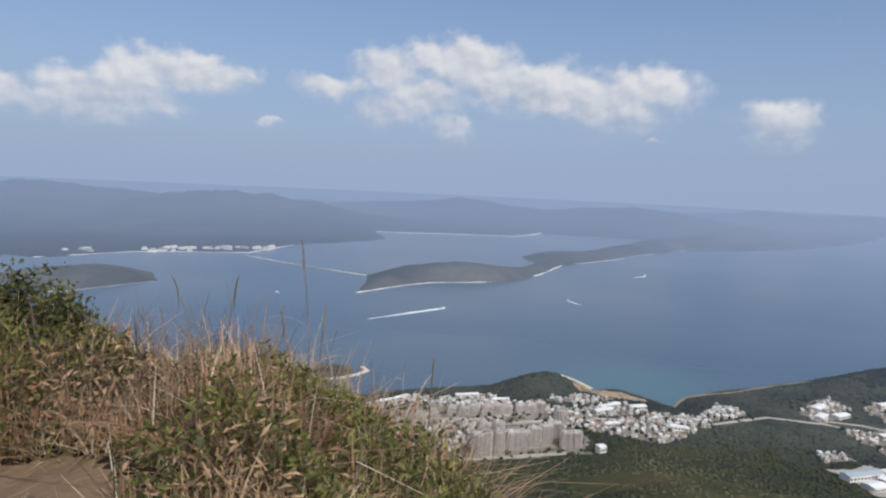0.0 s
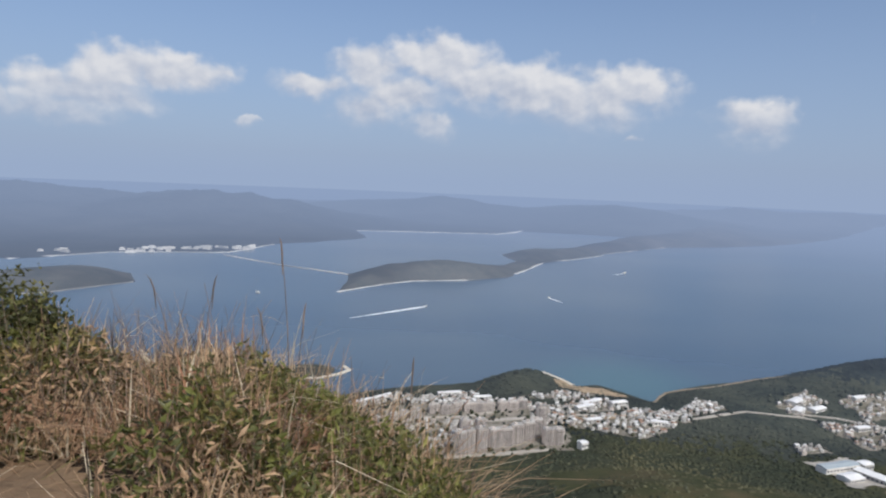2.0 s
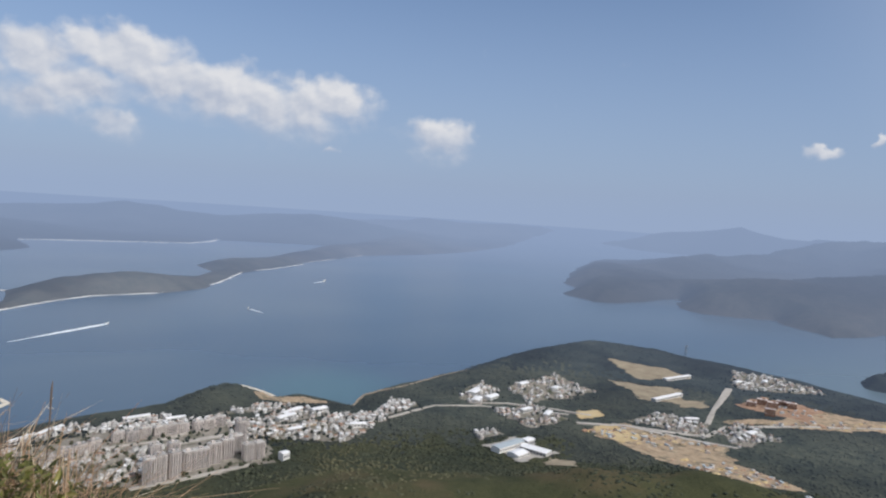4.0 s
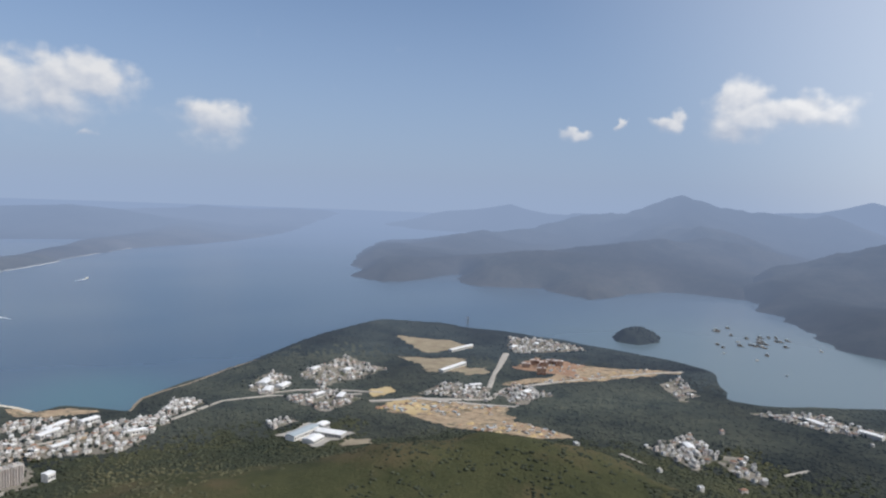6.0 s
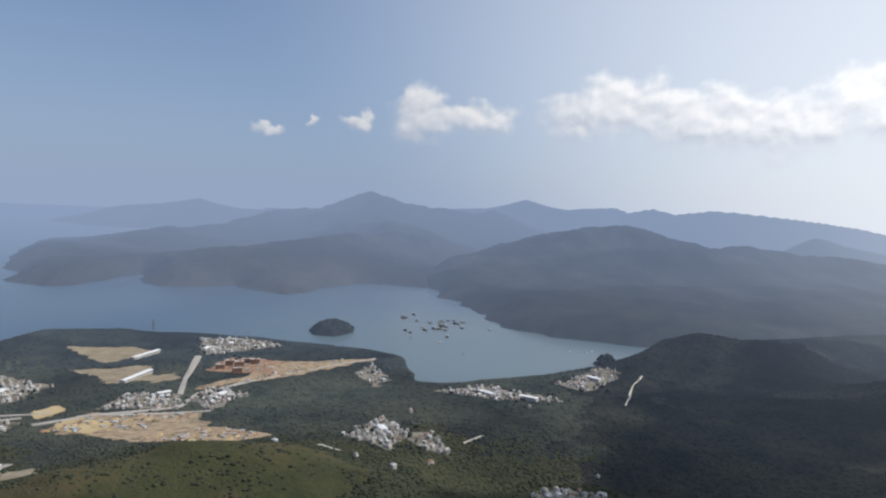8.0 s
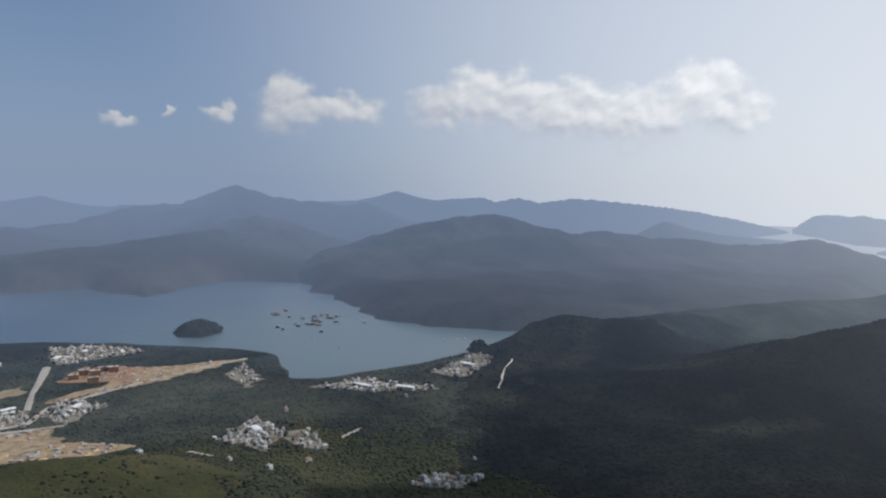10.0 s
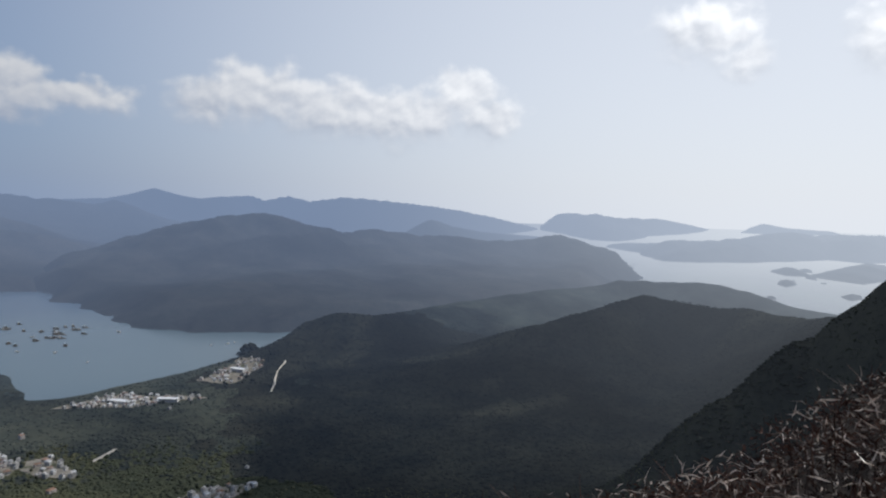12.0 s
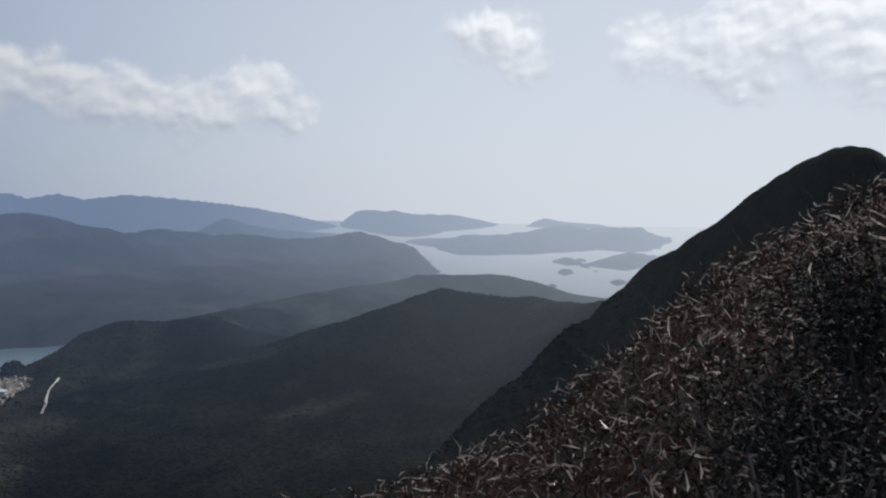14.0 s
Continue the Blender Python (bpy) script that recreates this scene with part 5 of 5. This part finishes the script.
def blades(name, x, y, z, length, width, lean, mat, seed, bend=0.6, tip=0.15):
    """Many curved tapering blades: each four cross-lines, bent over to one side."""
    r = np.random.RandomState(seed)
    n = len(x)
    a = r.rand(n) * 6.283
    side = np.stack([np.cos(a + 1.57), np.sin(a + 1.57)], 1)
    ahead = np.stack([np.cos(a), np.sin(a)], 1)
    pts = []
    for k in range(4):
        t = k / 3
        out = (lean * t + bend * lean * t * t) * length
        up = length * t * np.sqrt(np.maximum(0.1, 1 - (lean * (0.6 + 0.8 * bend * t)) ** 2))
        c = np.stack([x + ahead[:, 0] * out, y + ahead[:, 1] * out, z + up], 1)
        w = (width * (1 - (1 - tip) * t ** 1.5) / 2)[:, None]
        s = np.concatenate([side * w, np.zeros((n, 1))], 1)
        pts += [c - s, c + s]
    verts = np.stack(pts, 1).reshape(-1, 3)
    f = np.array([(0, 1, 3, 2), (2, 3, 5, 4), (4, 5, 7, 6)])
    faces = (f[None] + 8 * np.arange(n)[:, None, None]).reshape(-1, 4)
    return raw_mesh(name, verts, faces, mat)


def leaves(name, x, y, z, length, width, mat, seed, up=0.5, fold=0.25):
    """Many leaves, each of two folded halves with a point, turned every way."""
    r = np.random.RandomState(seed)
    n = len(x)
    d = np.stack([r.randn(n), r.randn(n), r.randn(n) * 0.6 + up], 1)
    d /= np.linalg.norm(d, axis=1)[:, None]
    s = np.cross(d, r.randn(n, 3))
    s /= np.linalg.norm(s, axis=1)[:, None]
    u = np.cross(s, d)
    c = np.stack([x, y, z], 1)
    L, W = length[:, None], width[:, None]
    curl = (r.rand(n) * 0.5)[:, None]
    v = [c, c + d * L * 0.45 + s * W / 2 + u * W * fold, c + d * L * 0.45, c + d * L * 0.45 - s * W / 2 + u * W * fold, c + d * L - u * L * curl]
    verts = np.stack(v, 1).reshape(-1, 3)
    f = np.array([(0, 1, 2), (1, 4, 2), (0, 2, 3), (2, 4, 3)])
    faces = (f[None] + 5 * np.arange(n)[:, None, None]).reshape(-1, 3)
    return raw_mesh(name, verts, faces, mat)


def sector(count, az_lo, az_hi, r_lo, r_hi, seed, clear=()):
    q = np.random.RandomState(seed)
    rad = np.sqrt(q.rand(count) * (r_hi ** 2 - r_lo ** 2) + r_lo ** 2)
    a = np.radians(az_lo + q.rand(count) * (az_hi - az_lo))
    x, y = rad * np.sin(a), rad * np.cos(a)
    keep = np.ones(count, bool)
    for cx, cy, cr in clear:
        keep &= np.hypot(x - cx, y - cy) + 0.15 * rough_noise(x, y, 0.5, 2) > cr
    return x[keep], y[keep]


PATH = ((-1.65, 2.85, 0.5), (-2.15, 2.8, 0.5), (-1.5, 2.3, 0.42))
g = np.random.RandomState(31)
for name, n, lo, hi, az, mat, label in (("dry_grass", 11000, 0.28, 0.74, (-46, 6), DRY, "dry brown grass on the hilltop knoll"), ("straw_grass", 1400, 0.35, 0.8, (-44, 1), STRAW, "pale straw stalks among dry grass"), ("green_grass", 3000, 0.25, 0.6, (-40, 8), LEAF, "green grass blades on the knoll")):
    x, y = sector(n, az[0], az[1], 2.3, 6.2, n, PATH)
    z = ground_height(x, y) - 0.03
    size = g.uniform(lo, hi, len(x)) * np.clip(0.72 + 0.8 * rough_noise(x, y, 0.9, 3), 0.3, 1.3)
    tagged(blades(name, x, y, z, size, g.uniform(0.006, 0.016, len(x)), g.uniform(0.05, 0.95, len(x)) ** 1.2, mat, n, 0.9), label, "grass", kind="stuff")
for name, n, lo, hi, mat, label in (("shrub_leaves", 20000, 0.035, 0.085, LEAF, "green and olive leaves of low shrubs"), ("dark_leaves", 8500, 0.035, 0.08, DARK_LEAF, "dark green low shrub leaves"), ("dead_leaves", 14000, 0.035, 0.10, DRY, "withered brown leaves among shrubs")):
    x, y = sector(n, -40, 8, 2.4, 5.6, n + 5, PATH)
    patch = rough_noise(x, y, 0.85, 3)
    keep = patch > 0.02 if mat is LEAF else (patch > -0.25 if mat is DARK_LEAF else patch < 0.12)
    x, y = x[keep], y[keep]
    z = ground_height(x, y) + g.rand(len(x)) ** 0.7 * np.clip(0.34 + 0.6 * rough_noise(x, y, 0.8, 3), 0.08, 0.66)
    tagged(leaves(name, x, y, z, g.uniform(lo, hi, len(x)), g.uniform(0.2, 0.36, len(x)) * hi * (0.6 if mat is DRY else 1.0), mat, n), label, "shrub leaves", kind="stuff")
x, y = sector(1600, -44, 8, 2.6, 5.8, 77, PATH)
tagged(blades("bare_twigs", x, y, ground_height(x, y), g.uniform(0.25, 0.7, len(x)), g.uniform(0.003, 0.007, len(x)), g.uniform(0.2, 0.7, len(x)), TWIG, 78, 0.2, 0.5), "bare grey-brown twigs among grass", "twigs", kind="stuff")


def tube(points, radii, sides=6):
    bm = bmesh.new()
    rings_ = []
    for p, rad in zip(points, radii):
        rings_.append([bm.verts.new(Vector(p) + Vector((rad * math.cos(math.tau * k / sides), rad * math.sin(math.tau * k / sides), 0))) for k in range(sides)])
    for a, b in zip(rings_, rings_[1:]):
        for k in range(sides):
            bm.faces.new((a[k], a[(k + 1) % sides], b[(k + 1) % sides], b[k]))
    bm.faces.new(rings_[-1]), bm.faces.new(rings_[0][::-1])
    return bm


def reed(az, dist, base_up, height, lean, label):
    """A tall dry stalk that bends at its tip, with a narrow seed head."""
    x, y = dist * math.sin(radians(az)), dist * math.cos(radians(az))
    ob = empty("reed_stalk", label, "reed", "tall dry stalks", pose(x, y, ground_at(x, y)))
    pts = [(lean * height * t * t, 0.02 * t, height * t) for t in (0, 0.3, 0.6, 0.85, 1.0)]
    part("stalk", tube(pts, (0.004, 0.0035, 0.003, 0.0025, 0.002)), TWIG, ob)
    tip = Vector(pts[-1])
    bm = tube([tip - Vector((lean * 0.06, 0, 0.14)), tip, tip + Vector((lean * 0.12, 0, 0.07)), tip + Vector((lean * 0.3, 0, 0.11))], (0.002, 0.006, 0.005, 0.001))
    part("seed_head", bm, TWIG, ob)
    for k, (t, turn) in enumerate(((0.35, 40), (0.6, 200))):
        bm = bmesh.new()
        c = Vector((lean * height * t * t, 0, height * t))
        d = Vector((math.cos(radians(turn)), math.sin(radians(turn)), 0.8))
        n = Vector((-d.y, d.x, 0)) * 0.006
        rows = [(bm.verts.new(c + d * s - Vector((0, 0, s * s * 2.0)) - n * w), bm.verts.new(c + d * s - Vector((0, 0, s * s * 2.0)) + n * w)) for s, w in ((0, 0.6), (0.1, 1), (0.2, 0.7), (0.3, 0.1))]
        for a, b in zip(rows, rows[1:]):
            bm.faces.new((a[0], a[1], b[1], b[0]))
        part("leaf", bm, DRY, ob)
    return ob


reed(-10.6, 4.6, 0, 1.2, -0.06, "tall dry reed with a drooping seed head")
reed(-10.1, 4.7, 0, 0.78, 0.05, "dry reed stalk beside a taller one")
reed(-12.0, 4.5, 0, 0.66, -0.12, "dry reed stalk with curled leaves")
reed(-17.5, 4.9, 0, 0.58, 0.10, "pale bent dry stalk above the grass")
reed(-19.8, 4.9, 0, 0.6, -0.22, "thin bent dry stalk above the grass")
reed(-0.5, 4.4, 0, 0.75, 0.02, "thin dry stalk above the slope")
reed(4.5, 3.9, 0, 0.42, 0.1, "short dry stalk on the slope")
reed(5.2, 3.8, 0, 0.4, -0.1, "short dry stalk on the slope")

# a leafy bush at the edge of the knoll
def bush(cx, cy, width, height, count, seed, leaf=None, label="dark green leafy bush with yellowing tips on the knoll"):
    q = np.random.RandomState(seed)
    base = ground_at(cx, cy)
    ob = empty("bush", label, "bush", "", pose(cx, cy, base))
    tips = []
    for k in range(16):
        a, lean = q.rand() * 6.28, q.uniform(0.1, 0.9)
        top = Vector((math.cos(a) * width * lean, math.sin(a) * width * lean, height * q.uniform(0.6, 1.0)))
        mid = top * 0.5 + Vector((q.randn() * 0.04, q.randn() * 0.04, 0.05))
        part("stem", tube([(0, 0, -0.03), tuple(mid), tuple(top)], (0.012, 0.008, 0.003), 5), TWIG, ob)
        tips += [mid.lerp(top, t) for t in np.linspace(0, 1, 6)]
    t = np.array([tuple(p) for p in tips])[q.randint(0, len(tips), count)]
    t = t + q.randn(count, 3) * (0.075, 0.075, 0.065)
    t[:, 2] = np.maximum(t[:, 2], 0.03)
    crown = leaves("crown", t[:, 0], t[:, 1], t[:, 2], q.uniform(0.03, 0.065, count) * (0.6 if leaf else 1), q.uniform(0.018, 0.03, count) * (0.5 if leaf else 1), leaf or DARK_LEAF, seed)
    crown.parent = ob
    return ob


bush(-2.95, 4.55, 0.34, 0.80, 2600, 51)
bush(-2.5, 4.55, 0.22, 0.60, 1500, 52)
bush(-3.4, 4.3, 0.4, 0.78, 2000, 53)

# ---- dead fern on the slope beside the mountain ridge ----
x, y = sector(36000, 98, 160, 1.9, 8.2, 91)
z = ground_height(x, y) + g.rand(len(x)) * np.clip(0.16 + 0.22 * rough_noise(x, y, 0.7, 3), 0.03, 0.4)
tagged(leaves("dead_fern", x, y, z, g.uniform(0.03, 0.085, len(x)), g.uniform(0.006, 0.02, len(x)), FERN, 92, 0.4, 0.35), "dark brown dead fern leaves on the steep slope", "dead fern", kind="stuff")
x, y = sector(7600, 98, 160, 1.9, 8.2, 93)
z = ground_height(x, y) + (0.2 + 0.8 * g.rand(len(x))) * np.clip(0.2 + 0.22 * rough_noise(x, y, 0.7, 3), 0.03, 0.42)
tagged(leaves("bleached_fern", x, y, z, 0.035 + 0.12 * g.rand(len(x)) ** 2.2, g.uniform(0.007, 0.016, len(x)), PALE_FERN, 94, 0.2, 0.5), "pale curled fern leaves with sun glints put into their colour", "dead fern", kind="stuff")
x, y = sector(3600, 98, 160, 1.9, 8.4, 95)
tagged(blades("fern_stems", x, y, ground_height(x, y) - 0.02, g.uniform(0.12, 0.42, len(x)), g.uniform(0.003, 0.008, len(x)), g.uniform(0.1, 0.8, len(x)), FERN, 96, 0.5, 0.4), "thin brown fern stems", "fern stems", kind="stuff")
# deep shade in these bushes is put into the near-black leaf colour
SHADE_LEAF = surface("shade_black_leaf", [(0.012, 0.012, 0.008), (0.03, 0.026, 0.016)], 3.0, 0.7, spread=0.4)
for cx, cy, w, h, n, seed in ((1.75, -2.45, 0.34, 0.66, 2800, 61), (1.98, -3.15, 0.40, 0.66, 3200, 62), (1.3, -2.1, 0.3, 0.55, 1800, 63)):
    bush(cx, cy, w, h, n, seed, SHADE_LEAF, "bush on the fern slope, deep shade put into its blackish leaves")
